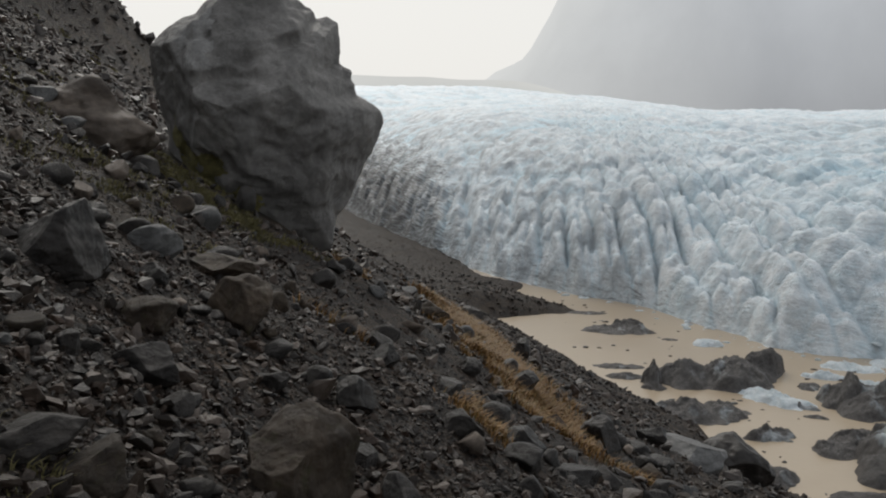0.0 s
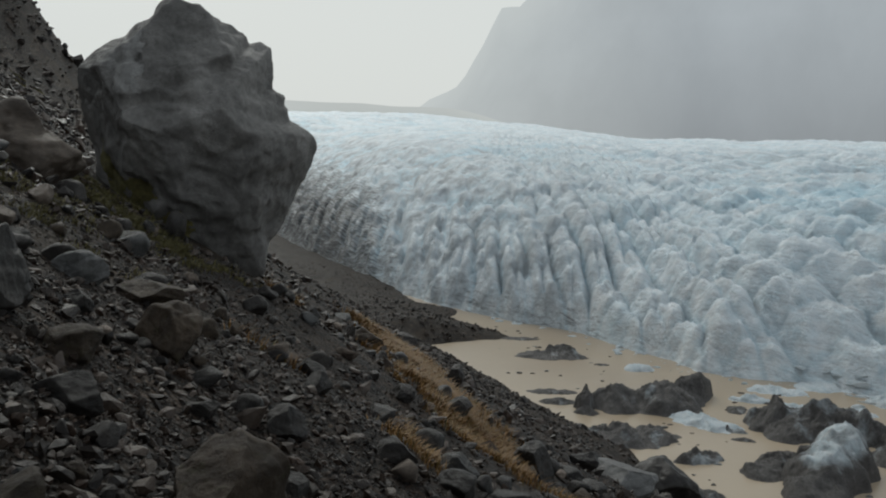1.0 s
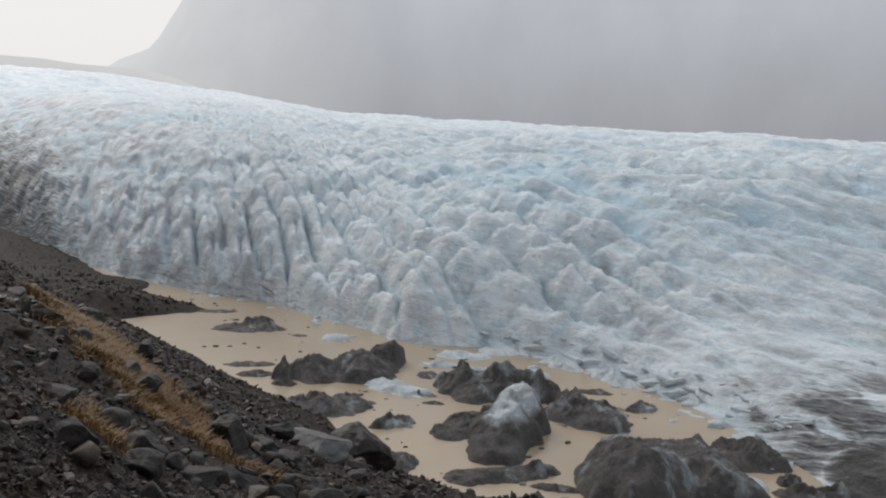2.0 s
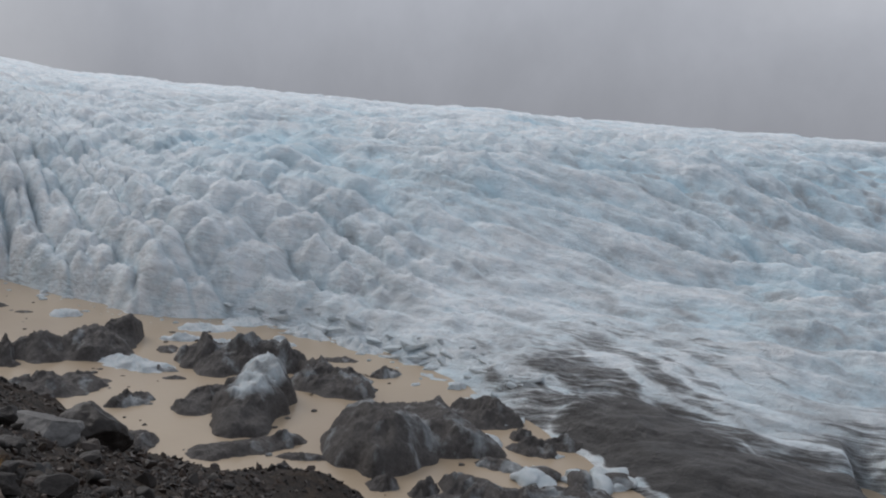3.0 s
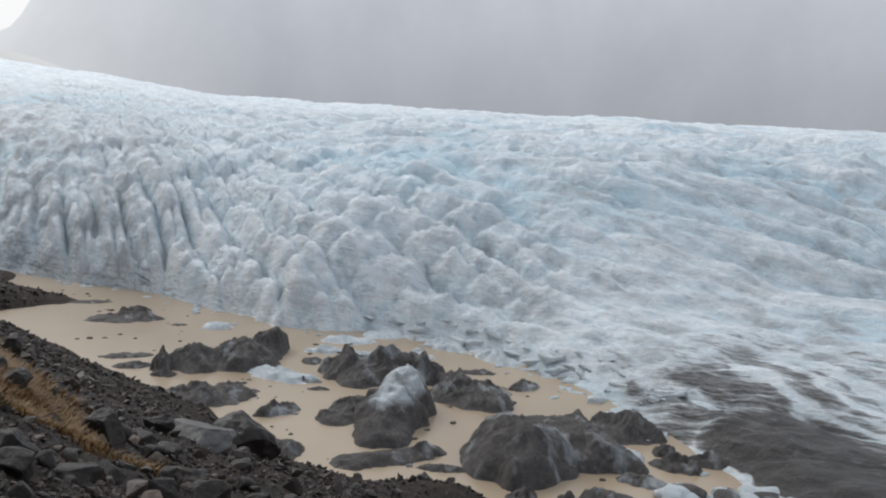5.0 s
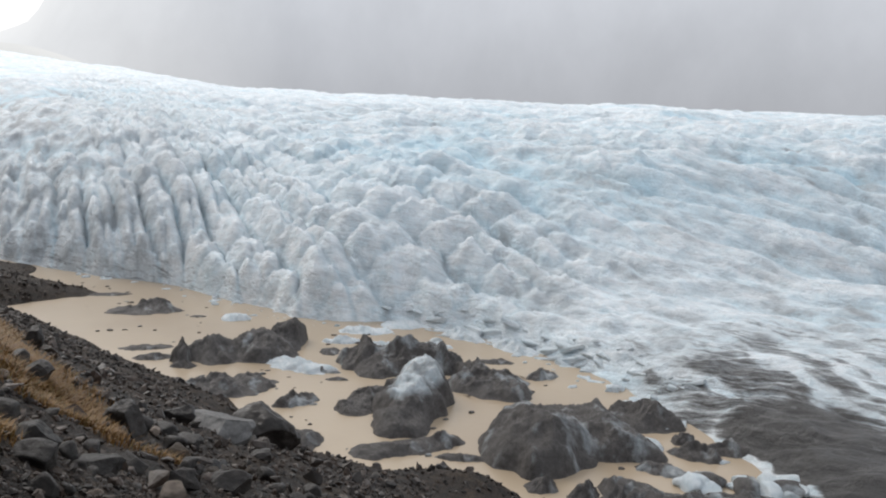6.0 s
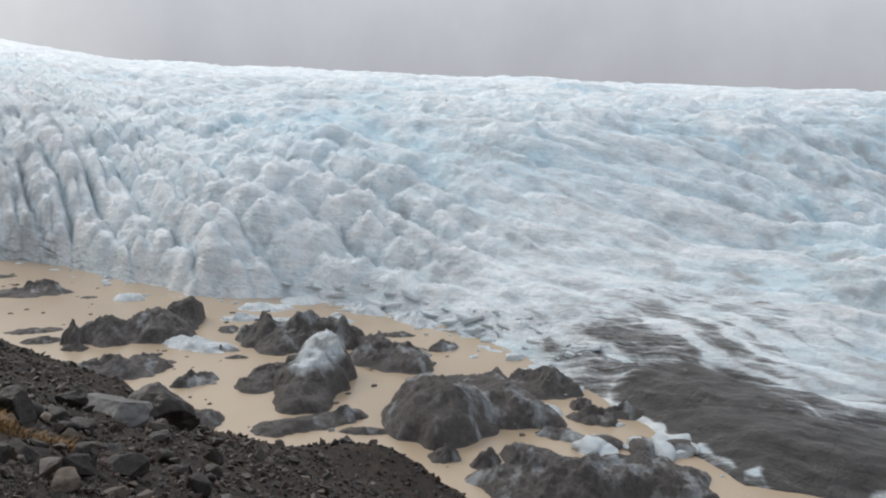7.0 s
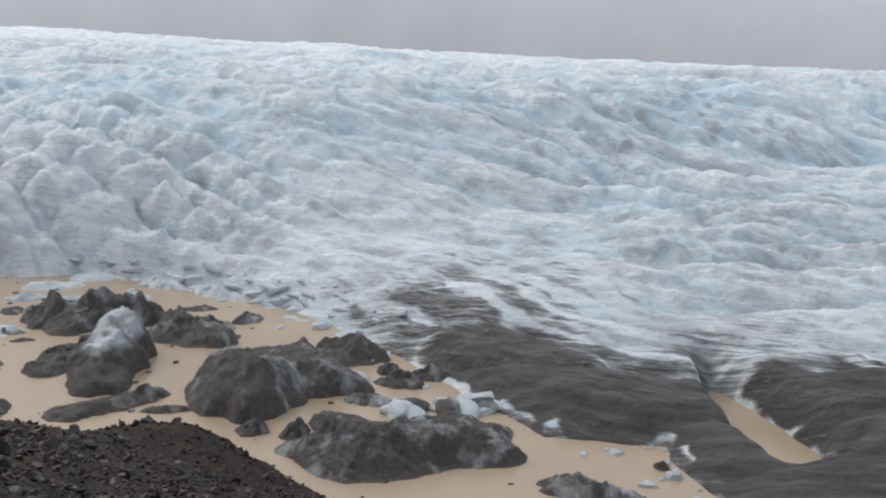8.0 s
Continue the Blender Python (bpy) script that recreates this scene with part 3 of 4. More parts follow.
# ---- bergs and floes ----
def berg(name, label, mat, crag, seed, *lobes):
    """One berg of one to four merged mounds, each (x, y, width, depth, turn, height), cut by gullies and ragged at the water."""
    cx, cy = lobes[0][0], lobes[0][1]
    reach = max(math.hypot(lb[0] - cx, lb[1] - cy) + max(lb[2], lb[3]) * 0.75 for lb in lobes)
    n = int(min(170, max(40, reach * 20)))
    g = np.linspace(-reach, reach, n)
    lx, ly = np.meshgrid(g, g)
    size = max(1.0, min(lobes[0][2], lobes[0][3]))
    wx = lx + 0.22 * size * perlin(lx / size * 1.3, ly / size * 1.3, seed + 0.5) + 0.17 * size * perlin(lx / size * 4.2, ly / size * 4.2, seed + 3.5)
    wy = ly + 0.22 * size * perlin(lx / size * 1.3, ly / size * 1.3, seed + 7.5) + 0.17 * size * perlin(lx / size * 4.2, ly / size * 4.2, seed + 5.5)
    lz = np.full(lx.shape, -1.0)
    rnd = random.Random(seed * 7 + 1)
    for x, y, w, depth, turn, h in lobes:
        c, s = math.cos(radians(turn)), math.sin(radians(turn))
        ex, ey = (wx - x + cx) * c + (wy - y + cy) * s, -(wx - x + cx) * s + (wy - y + cy) * c
        w, depth = 1.1 * w, 1.1 * depth
        k = np.hypot(ex / (w / 2), ey / (depth / 2))
        round_it = np.arctan2(ey, ex)
        flute = billow(1.9 * np.cos(round_it) + 2.3 * seed, 1.9 * np.sin(round_it), 0.25 * k + seed)
        gully = 1 + crag * (1.0 * perlin(ex / size * 2.2, ey / size * 2.2, seed + 9.5) + 0.9 * (flute - 0.5) * smooth(0.15, 0.7, k) + 0.3 * perlin(ex / size * 5, ey / size * 5, seed))
        tent = smooth(0.25, 0.5, np.float64(crag))  # rough ones rise to a ridge, smooth ones to a dome
        dome = h * ((1 - tent) * 1.02 * np.maximum(1 - k ** 2.2, 0) ** 0.75 + tent * 1.25 * np.maximum(1 - np.hypot(ex / (w / 2) * 0.75, ey / (depth / 2) * 1.05) ** 1.05, 0) ** 0.85 * smooth(1.0, 0.7, k))
        for _ in range(3 if crag > 0.38 else 1):  # slabs broken off: tilted faces
            d, g = rnd.uniform(0, 2 * math.pi), rnd.uniform(0.25, 0.8)
            face = h * (rnd.uniform(0.85, 1.2) + g * (np.cos(d) * ex / (w / 2) + np.sin(d) * ey / (depth / 2)))
            dome = np.minimum(dome, np.maximum(face, 0.12 * h))
        dome = np.where(k < 1, dome * np.maximum(gully, 0.25), -(k - 1) * (0.6 + h))
        join = np.clip(0.5 + 0.5 * (dome - lz) / (0.6 * h), 0, 1)  # saddles between mounds are rounded
        lz = lz + (dome - lz) * join + 0.6 * h * join * (1 - join) * 0.6
    lz = np.where(lz > 0, lz + (0.22 * perlin(lx * 1.2, ly * 1.2, seed) + 0.2 * (billow(lx * 2.0, ly * 2.0, seed + 1.0) - 0.4) + 0.06 * perlin(lx * 4.5, ly * 4.5, seed)) * np.minimum(1, lz), lz)
    fr = 1.0 / min(size, 4.0)
    crest = 0.55 * ridged(wx * 1.5 * fr, wy * 1.5 * fr, seed + 31.0) + 0.3 * ridged(wx * 3.4 * fr, wy * 3.4 * fr, seed + 32.0) + 0.18 * ridged(wx * 7.5 * fr, wy * 7.5 * fr, seed + 33.0)
    lz = np.where(lz > 0, lz * np.maximum(0.2, 1 + 2.0 * crag * (crest - 0.62)) - 0.05, lz)
    faces = grid_faces(n, n)
    keep = lz.ravel() > -0.12
    faces = faces[keep[faces].any(1)]
    used = np.unique(faces)
    index = np.zeros(lz.size, int)
    index[used] = np.arange(len(used))
    ob = mesh_object(name, np.stack([lx, ly, np.maximum(lz, -0.5)], -1).reshape(-1, 3)[used], index[faces], mat)
    ob.location = (cx, cy, 0)
    return tagged(ob, label, "ice floe" if name == "ice_floe" else "iceberg", "bergs in the lagoon")


berg("iceberg", "low dark gravel-covered berg with a small peak", MAT_BERG_DARK, 0.4, 1, (21.5, 112.8, 8.6, 4.5, -11, 0.6), (22.7, 113.1, 4.3, 4, -11, 1.3))
berg("iceberg", "thin low dark floe by the ice front", MAT_BERG_DARK, 0.4, 2, (19.4, 123.5, 5.4, 2, -9, 0.3))
berg("ice_floe", "small clean white floe in tan water", MAT_BERG_FLOE, 0.3, 3, (30.5, 105.2, 3.12, 3.02, -16, 0.7))
berg("iceberg", "jagged dark iceberg with pale streaked flank", MAT_BERG_DARK, 0.4, 4, (23.9, 89.7, 5.51, 5.51, -15, 1.91), (28.8, 89.7, 7.38, 7.48, 16, 1.92), (32.8, 92.9, 3.96, 5.59, -19, 2.34))
berg("iceberg", "narrow dark spike of gritty ice", MAT_BERG_DARK, 0.5, 5, (20.6, 89.2, 1.7, 4.5, -13, 1.9), (20.4, 87.4, 2.4, 2.1, -13, 0.6))
berg("iceberg", "low flat dark gritty floe", MAT_BERG_DARK, 0.4, 6, (18.4, 95.3, 5.2, 2.1, -11, 0.35))
berg("iceberg", "low flat dark gritty floe", MAT_BERG_DARK, 0.4, 7, (18.3, 91.2, 3.8, 2.2, -11, 0.4))
berg("iceberg", "rounded dark iceberg hump with pale end", MAT_BERG_DARK, 0.4, 8, (21.1, 78.4, 6.42, 5.31, -2, 1.2), (24.6, 79, 3.63, 4.84, -17, 0.91))
berg("ice_floe", "long grey-blue floe with thin grit", MAT_BERG_FLOE, 0.4, 9, (30.8, 83.2, 6.72, 3.66, -47, 0.71), (29.7, 85.5, 3.45, 2.33, -19, 0.51))
berg("iceberg", "small pale streaked iceberg with dark crest", MAT_BERG_MIX, 0.5, 10, (26.4, 72.9, 4.56, 2.43, 17, 0.81))
berg("iceberg", "dark low iceberg with ragged rim", MAT_BERG_DARK, 0.42, 11, (32.2, 71, 7.61, 3.91, 36, 1.03), (30.3, 69.4, 3.28, 3.08, 30, 0.72))
berg("iceberg", "tall iceberg with bare white crown over dark grit", MAT_BERG_TOP, 0.12, 12, (32.3, 64.3, 6.18, 5.15, 45, 1.75), (34.7, 67.3, 6.6, 5.36, 47, 2.99), (37.1, 70.3, 5.37, 4.96, 45, 3.55))
berg("iceberg", "jagged dark iceberg with white lower flank", MAT_BERG_MIXD, 0.36, 13, (37.2, 82.2, 4.75, 5.88, -24, 2.17), (40.2, 79.7, 5.8, 6.94, -27, 2.28), (42.9, 78.4, 5.19, 5.6, -25, 2.08), (37.4, 79.6, 4.44, 6.3, -25, 1.24))
berg("iceberg", "sloping dark iceberg with grey streaks", MAT_BERG_MIXD, 0.5, 14, (44.6, 70.7, 8, 8.11, -74, 1.46), (44.4, 73.5, 3.84, 4.99, -31, 1.66))
berg("iceberg", "long flat pointed dark iceberg", MAT_BERG_DARK, 0.35, 15, (30.4, 59.7, 8.74, 3.09, -3, 0.62), (33.2, 59.6, 4.02, 2.06, -15, 0.93))
berg("iceberg", "broad domed dark iceberg with pale melt streak", MAT_BERG_MIXD, 0.15, 16, (39.2, 55.1, 8.91, 8.49, -36, 3.31), (37.5, 58.7, 2.9, 3.62, -33, 0.72), (45, 55.6, 5.1, 11.24, 8, 2.29), (47.2, 57.3, 3.33, 6.77, -40, 2.08))
berg("iceberg", "dark sloping arm of gritty ice", MAT_BERG_DARK, 0.4, 17, (51.7, 57.6, 5.85, 5.75, -42, 1.36))
berg("ice_floe", "clean pale blue floe in tan water", MAT_BERG_FLOE, 0.3, 18, (48, 53, 2.82, 1.88, -69, 0.63))
berg("iceberg", "small round dark gritty berg", MAT_BERG_DARK, 0.4, 19, (51.2, 52.5, 1.67, 1.78, -44, 0.84))
berg("iceberg", "dark bar of gritty ice joined to the toe", MAT_BERG_DARK, 0.5, 20, (50, 49.7, 4.07, 2.72, -45, 0.94), (53.1, 49.2, 4.19, 2.3, -47, 0.84))
berg("iceberg", "low grey streaked floe", MAT_BERG_MIX, 0.5, 21, (45.5, 48.3, 3.96, 1.98, -54, 0.52))
berg("iceberg", "low flat dark gritty floe", MAT_BERG_DARK, 0.4, 22, (33.2, 56.2, 3.92, 1.34, -31, 0.36))
berg("iceberg", "small dark gritty berg", MAT_BERG_DARK, 0.6, 23, (35.7, 49.2, 2.38, 2.17, -60, 0.72))
berg("iceberg", "small dark gritty berg", MAT_BERG_DARK, 0.6, 24, (37.4, 47.1, 2.17, 2.07, -14, 0.93))
berg("iceberg", "small low gritty ice block", MAT_BERG_DARK, 0.5, 25, (36, 44.2, 1.14, 0.93, -39, 0.52))
berg("iceberg", "broad dark iceberg with grey streaked gullies", MAT_BERG_MIXD, 0.45, 26, (39.9, 41.1, 10.9, 9.86, -45, 2.18), (44.1, 39, 9.37, 7.81, -30, 1.87), (47.7, 38.5, 4.18, 3.13, -40, 0.94), (40.8, 46.3, 5.19, 3.11, -50, 1.04))
berg("ice_floe", "bright blue-white oval floe in tan water", MAT_BERG_FLOE, 0.15, 27, (48, 96.2, 4.58, 4.27, -27, 0.52))
berg("ice_floe", "white broken floe by the ice front", MAT_BERG_FLOE, 0.6, 28, (51.8, 88.4, 5.74, 3.13, -66, 0.84))
berg("ice_floe", "white broken floe by the ice front", MAT_BERG_FLOE, 0.6, 29, (54.4, 81.9, 6.18, 3.24, -78, 0.84))
berg("ice_floe", "white broken floe by the ice front", MAT_BERG_FLOE, 0.6, 30, (42.6, 94.5, 5.8, 3.32, -24, 0.62))
berg("iceberg", "striped grey and white low berg", MAT_BERG_MIX, 0.6, 31, (51.1, 71.8, 3.45, 2.19, 1, 0.63))
berg("iceberg", "low flat dark gritty floe", MAT_BERG_DARK, 0.4, 32, (49.7, 78, 3.86, 1.77, -33, 0.37))
berg("iceberg", "low flat dark gritty floe", MAT_BERG_DARK, 0.4, 33, (35.3, 87.5, 2.15, 2.87, -22, 0.41))
berg("iceberg", "low flat dark gritty floe", MAT_BERG_DARK, 0.4, 34, (32.3, 78, 2.15, 1.02, -23, 0.26))
berg("iceberg", "low dark gritty berg near the shore", MAT_BERG_DARK, 0.4, 35, (23.8, 64, 3.14, 4.06, -20, 0.71))
berg("iceberg", "pale streaked iceberg with dark rim", MAT_BERG_MIX, 0.5, 36, (45.3, 27.5, 8.26, 3.14, -76, 1.05))
berg("iceberg", "small dark gritty ice block", MAT_BERG_DARK, 0.5, 37, (52.1, 27.4, 1.05, 0.94, -62, 0.42))
berg("iceberg", "thin dark floe in tan water", MAT_BERG_DARK, 0.4, 38, (26.8, 107.7, 1.9, 1.2, -14, 0.2))
berg("ice_floe", "white broken floe by the ice front", MAT_BERG_FLOE, 0.6, 40, (38.2, 91, 4.32, 1.85, -23, 0.51))
berg("ice_floe", "thin white floe by the ice front", MAT_BERG_FLOE, 0.5, 41, (41.7, 87, 4.87, 2.18, -41, 0.52), (42.8, 84.7, 3.63, 1.45, -27, 0.42))
berg("ice_floe", "thin white floe by the ice front", MAT_BERG_FLOE, 0.5, 42, (47.2, 86, 3.75, 1.67, -51, 0.42))
berg("ice_floe", "grey-white floe beside dark bergs", MAT_BERG_MIX, 0.5, 43, (32.3, 81, 3.27, 1.64, -42, 0.41))
berg("ice_floe", "white broken floe among dark bergs", MAT_BERG_FLOE, 0.5, 44, (47.1, 52.7, 2.5, 2.08, -42, 0.73))
berg("iceberg", "grey ice block by the shore", MAT_BERG_MIXD, 0.5, 45, (30.7, 54.7, 1.44, 1.65, -29, 0.51))
# ---- brash: bits of ice and grit afloat, past counting ----
def brash(name, label, x, y, size, seed, mat):
    r = np.random.RandomState(seed)
    verts, faces = [], []
    for cx, cy, w in zip(x, y, size):
        n = 9
        th = np.sort(r.uniform(0, 2 * np.pi, n))
        rad = w * r.uniform(0.6, 1.1, n)
        px, py = cx + np.cos(th) * rad, cy + np.sin(th) * rad * 0.7
        b0, top = len(verts), w * r.uniform(0.12, 0.45)
        verts += [(px[k], py[k], -0.1) for k in range(n)]
        verts += [(cx + (px[k] - cx) * 0.72, cy + (py[k] - cy) * 0.72, top * r.uniform(0.6, 1.0)) for k in range(n)]
        verts.append((cx + r.uniform(-0.2, 0.2) * w, cy, top * 1.2))
        for k in range(n):
            m = (k + 1) % n
            faces += [(b0 + k, b0 + m, b0 + n + m), (b0 + k, b0 + n + m, b0 + n + k), (b0 + n + k, b0 + n + m, b0 + 2 * n)]
    ob = mesh_object(name, verts, faces, mat, False)
    return tagged(ob, label, "brash ice", kind="stuff")


r = np.random.RandomState(71)
x, y = r.uniform(15, 62, 9000), r.uniform(20, 140, 9000)
off = from_front(x, y)
near_front = (off < -0.3) & (off > -5 * r.rand(9000) ** 3) & (r.rand(9000) < 0.5) & (ground_height(x, y) < -0.2)
brash("brash_ice", "broken white ice bits along the glacier front", x[near_front], y[near_front], 0.12 + 1.3 * r.rand(near_front.sum()) ** 3, 72, MAT_BERG_FLOE)
adrift = (off < -5) & (r.rand(9000) < 0.035) & (ground_height(x, y) < -0.2)
brash("brash_ice", "small dark gritty ice bits adrift on the lagoon", x[adrift], y[adrift], r.uniform(0.12, 0.5, adrift.sum()), 73, MAT_BERG_MIXD)


# ---- rocks ----
def rock_mesh(name, seed, mat, rough=0.28, cuts=7, levels=3, flat=0.0, facet=0.5):
    """A stone about 1 across: a ball cut by random planes, then worn and pitted."""
    r = random.Random(seed)
    bm = bmesh.new()
    bmesh.ops.create_icosphere(bm, subdivisions=levels, radius=0.62)
    planes = []
    for _ in range(cuts):
        v = Vector((r.gauss(0, 1), r.gauss(0, 1), r.gauss(0, 0.8))).normalized()
        planes.append((v, r.uniform(0.30, 0.50)))
    for vert in bm.verts:
        for v, d in planes:
            over = vert.co.dot(v) - d
            if over > 0:
                vert.co -= v * over * (0.75 + 0.25 * facet)
        at = vert.co + Vector((seed, 0.4 * seed, 0))
        n = noise.noise(at * 2.3) * rough * 0.4 + noise.noise(at * 6.1) * rough * 0.16
        if levels > 4:
            n += noise.noise(at * 11) * 0.022 + noise.noise(at * 23) * 0.012 - max(0.0, noise.noise(at * 5) - 0.2) * 0.10
        vert.co *= 1 + n
        vert.co.z *= 1 - flat
    me = bpy.data.meshes.new(name)
    bm.to_mesh(me)
    bm.free()
    me.materials.append(mat)
    me.polygons.foreach_set("use_smooth", [levels > 2] * len(me.polygons))
    return me


def place_rock(name, label, x, y, size, mesh, turn=0.0, tip=0.0, sink=0.2, group="", tall=1.0, deep=1.0):
    ob = new(name, mesh)
    z = float(ground_height(np.array(x), np.array(y)))
    ob.matrix_world = pose(x, y, z + size * tall * (0.40 - sink), tip, 0, turn) @ Matrix.Diagonal((size, size * deep, size * tall, 1))
    return tagged(ob, label, "rock", group)


def largest_patch(polys):
    """The biggest joined patch among the faces."""
    left, by_corner, best = set(range(len(polys))), {}, []
    for i, p in enumerate(polys):
        for v in p.vertices:
            by_corner.setdefault(v, []).append(i)
    while left:
        todo, got = [left.pop()], []
        while todo:
            i = todo.pop()
            got.append(polys[i])
            for v in polys[i].vertices:
                for j in by_corner[v]:
                    if j in left:
                        left.remove(j)
                        todo.append(j)
        if len(got) > len(best):
            best = got
    return best


# great boulder on the crest of the bench
def great_boulder(x, y, z):
    """Upright basalt block: blunt top, stepped shoulder, belly hanging over towards the lagoon."""
    ang = [0, 9, 22, 30, 38, 47, 53, 57, 62, 73, 84, 97, 103, 121, 130, 144, 153, 168, 186, 208, 242, 268, 283, 297, 306, 322, 337, 352]
    out = [2.08, 1.72, 1.79, 1.67, 1.84, 2.07, 2.02, 1.90, 2.03, 2.0, 2.22, 2.31, 2.25, 2.07, 2.10, 2.12, 2.10, 2.02, 1.88, 1.8, 1.95, 2.3, 2.6, 2.7, 2.33, 2.28, 2.17, 2.14]
    bm = bmesh.new()
    bmesh.ops.create_icosphere(bm, subdivisions=7, radius=1.0)
    cuts = [(Vector(v).normalized(), d) for v, d in (((-0.12, -0.76, 0.62), 0.66), ((0.22, -0.92, -0.30), 0.69), ((-0.93, -0.34, -0.12), 0.66), ((0.62, -0.74, 0.22), 0.76), ((-0.5, -0.72, -0.48), 0.70), ((0.8, -0.5, -0.35), 0.80), ((-0.55, -0.2, 0.8), 0.84), ((0.5, -0.5, 0.7), 0.82), ((0.1, -0.75, -0.66), 0.76))]
    for v in bm.verts:
        p = v.co.copy()
        for c, d in cuts:
            over = p.dot(c) - d
            if over > 0:
                p -= c * over
        a = math.degrees(math.atan2(p.z, p.x)) % 360
        k = float(np.interp(a, ang + [360], out + [out[0]]))
        flat = math.hypot(p.x, p.z)
        k = 2.0 + (k - 2.0) * min(1, flat * 1.25) ** 2
        q = Vector((p.x * k, p.y * 1.8, p.z * k))
        coarse = noise.fractal(q * 0.75 + Vector((2, 0, 0)), 0.9, 2.1, 4)
        step = min(1.0, max(-1.0, 5 * noise.noise(q * 0.5 + Vector((5, 1, 2)))))
        ledge = min(1.0, max(-1.0, 8 * noise.noise(Vector((q.x * 0.8, q.y * 0.8, q.z * 1.7)) + Vector((1, 7, 3)))))
        pits = noise.noise(q * 2.4) * 0.05 + noise.noise(q * 5.0) * 0.028 + noise.noise(q * 11.0) * 0.012 - max(0, noise.noise(q * 2.6 + Vector((0, 9, 4))) - 0.25) * 0.2
        # a plate stands proud of the upper face, broken off sharply on the hollow side
        brow = 0.12 + 0.35 * min(1, max(0, p.x + 0.45) * 1.4) + 0.12 * noise.noise(q * 1.3)
        plate = min(1, max(0, (p.x + 0.53 + 0.06 * noise.noise(q * 1.5)) * 16)) * min(1, max(0, (p.z - brow) * 7)) if p.y < 0 else 0.0
        v.co = q + v.co.normalized() * (0.10 * coarse + 0.05 * step + 0.012 * ledge + 0.02 + pits) + Vector((0, -0.2 * plate, 0))
    me = bpy.data.meshes.new("boulder")
    bm.to_mesh(me)
    bm.free()
    me.materials.append(MAT_BOULDER)
    me.polygons.foreach_set("use_smooth", [True] * len(me.polygons))
    ob = new("boulder", me)
    ob.matrix_world = pose(x, y, z, 0, 0, 11) @ Matrix.Scale(0.935, 4)
    # thin overlays on the rock: moss round the foot, skylight painted pale on the upper face
    for kind, mat, want, lift in (
            ("moss", MAT_MOSS, lambda c: c.y < 0.2 and c.x + 0.5 * noise.noise(c * 2) < 0.1 and c.z + 0.9 * c.x + 1.1 * noise.fractal(c * 2.2, 0.8, 2, 5) < -1.7, 0.012),
            ("lichen_patch", MAT_SKYLIT, lambda c: c.y < 0 and math.hypot((c.x + 1.0) / 0.42, (c.z - 1.25) / 0.6) + 0.6 * noise.fractal(c * 2.2, 0.7, 2, 5) < 0.85, 0.006)):
        sel = largest_patch([p for p in me.polygons if want(p.center)])
        vid = sorted({i for p in sel for i in p.vertices})
        at = {v: k for k, v in enumerate(vid)}
        rag = {v: lift * (0.6 + 2.0 * abs(noise.noise(me.vertices[v].co * 7))) for v in vid}
        overlay = mesh_object(kind, [tuple(me.vertices[v].co + me.vertices[v].normal * rag[v]) for v in vid], [tuple(at[i] for i in p.vertices) for p in sel], mat)
        overlay.parent = ob
        tagged(overlay, "olive-green moss round the foot" if kind == "moss" else "pale grey patch painted where skylight catches the face")
    return tagged(ob, "huge dark basalt boulder with mossy foot on the slope", "boulder")


great_boulder(-3.02, 15.3, 25.25)

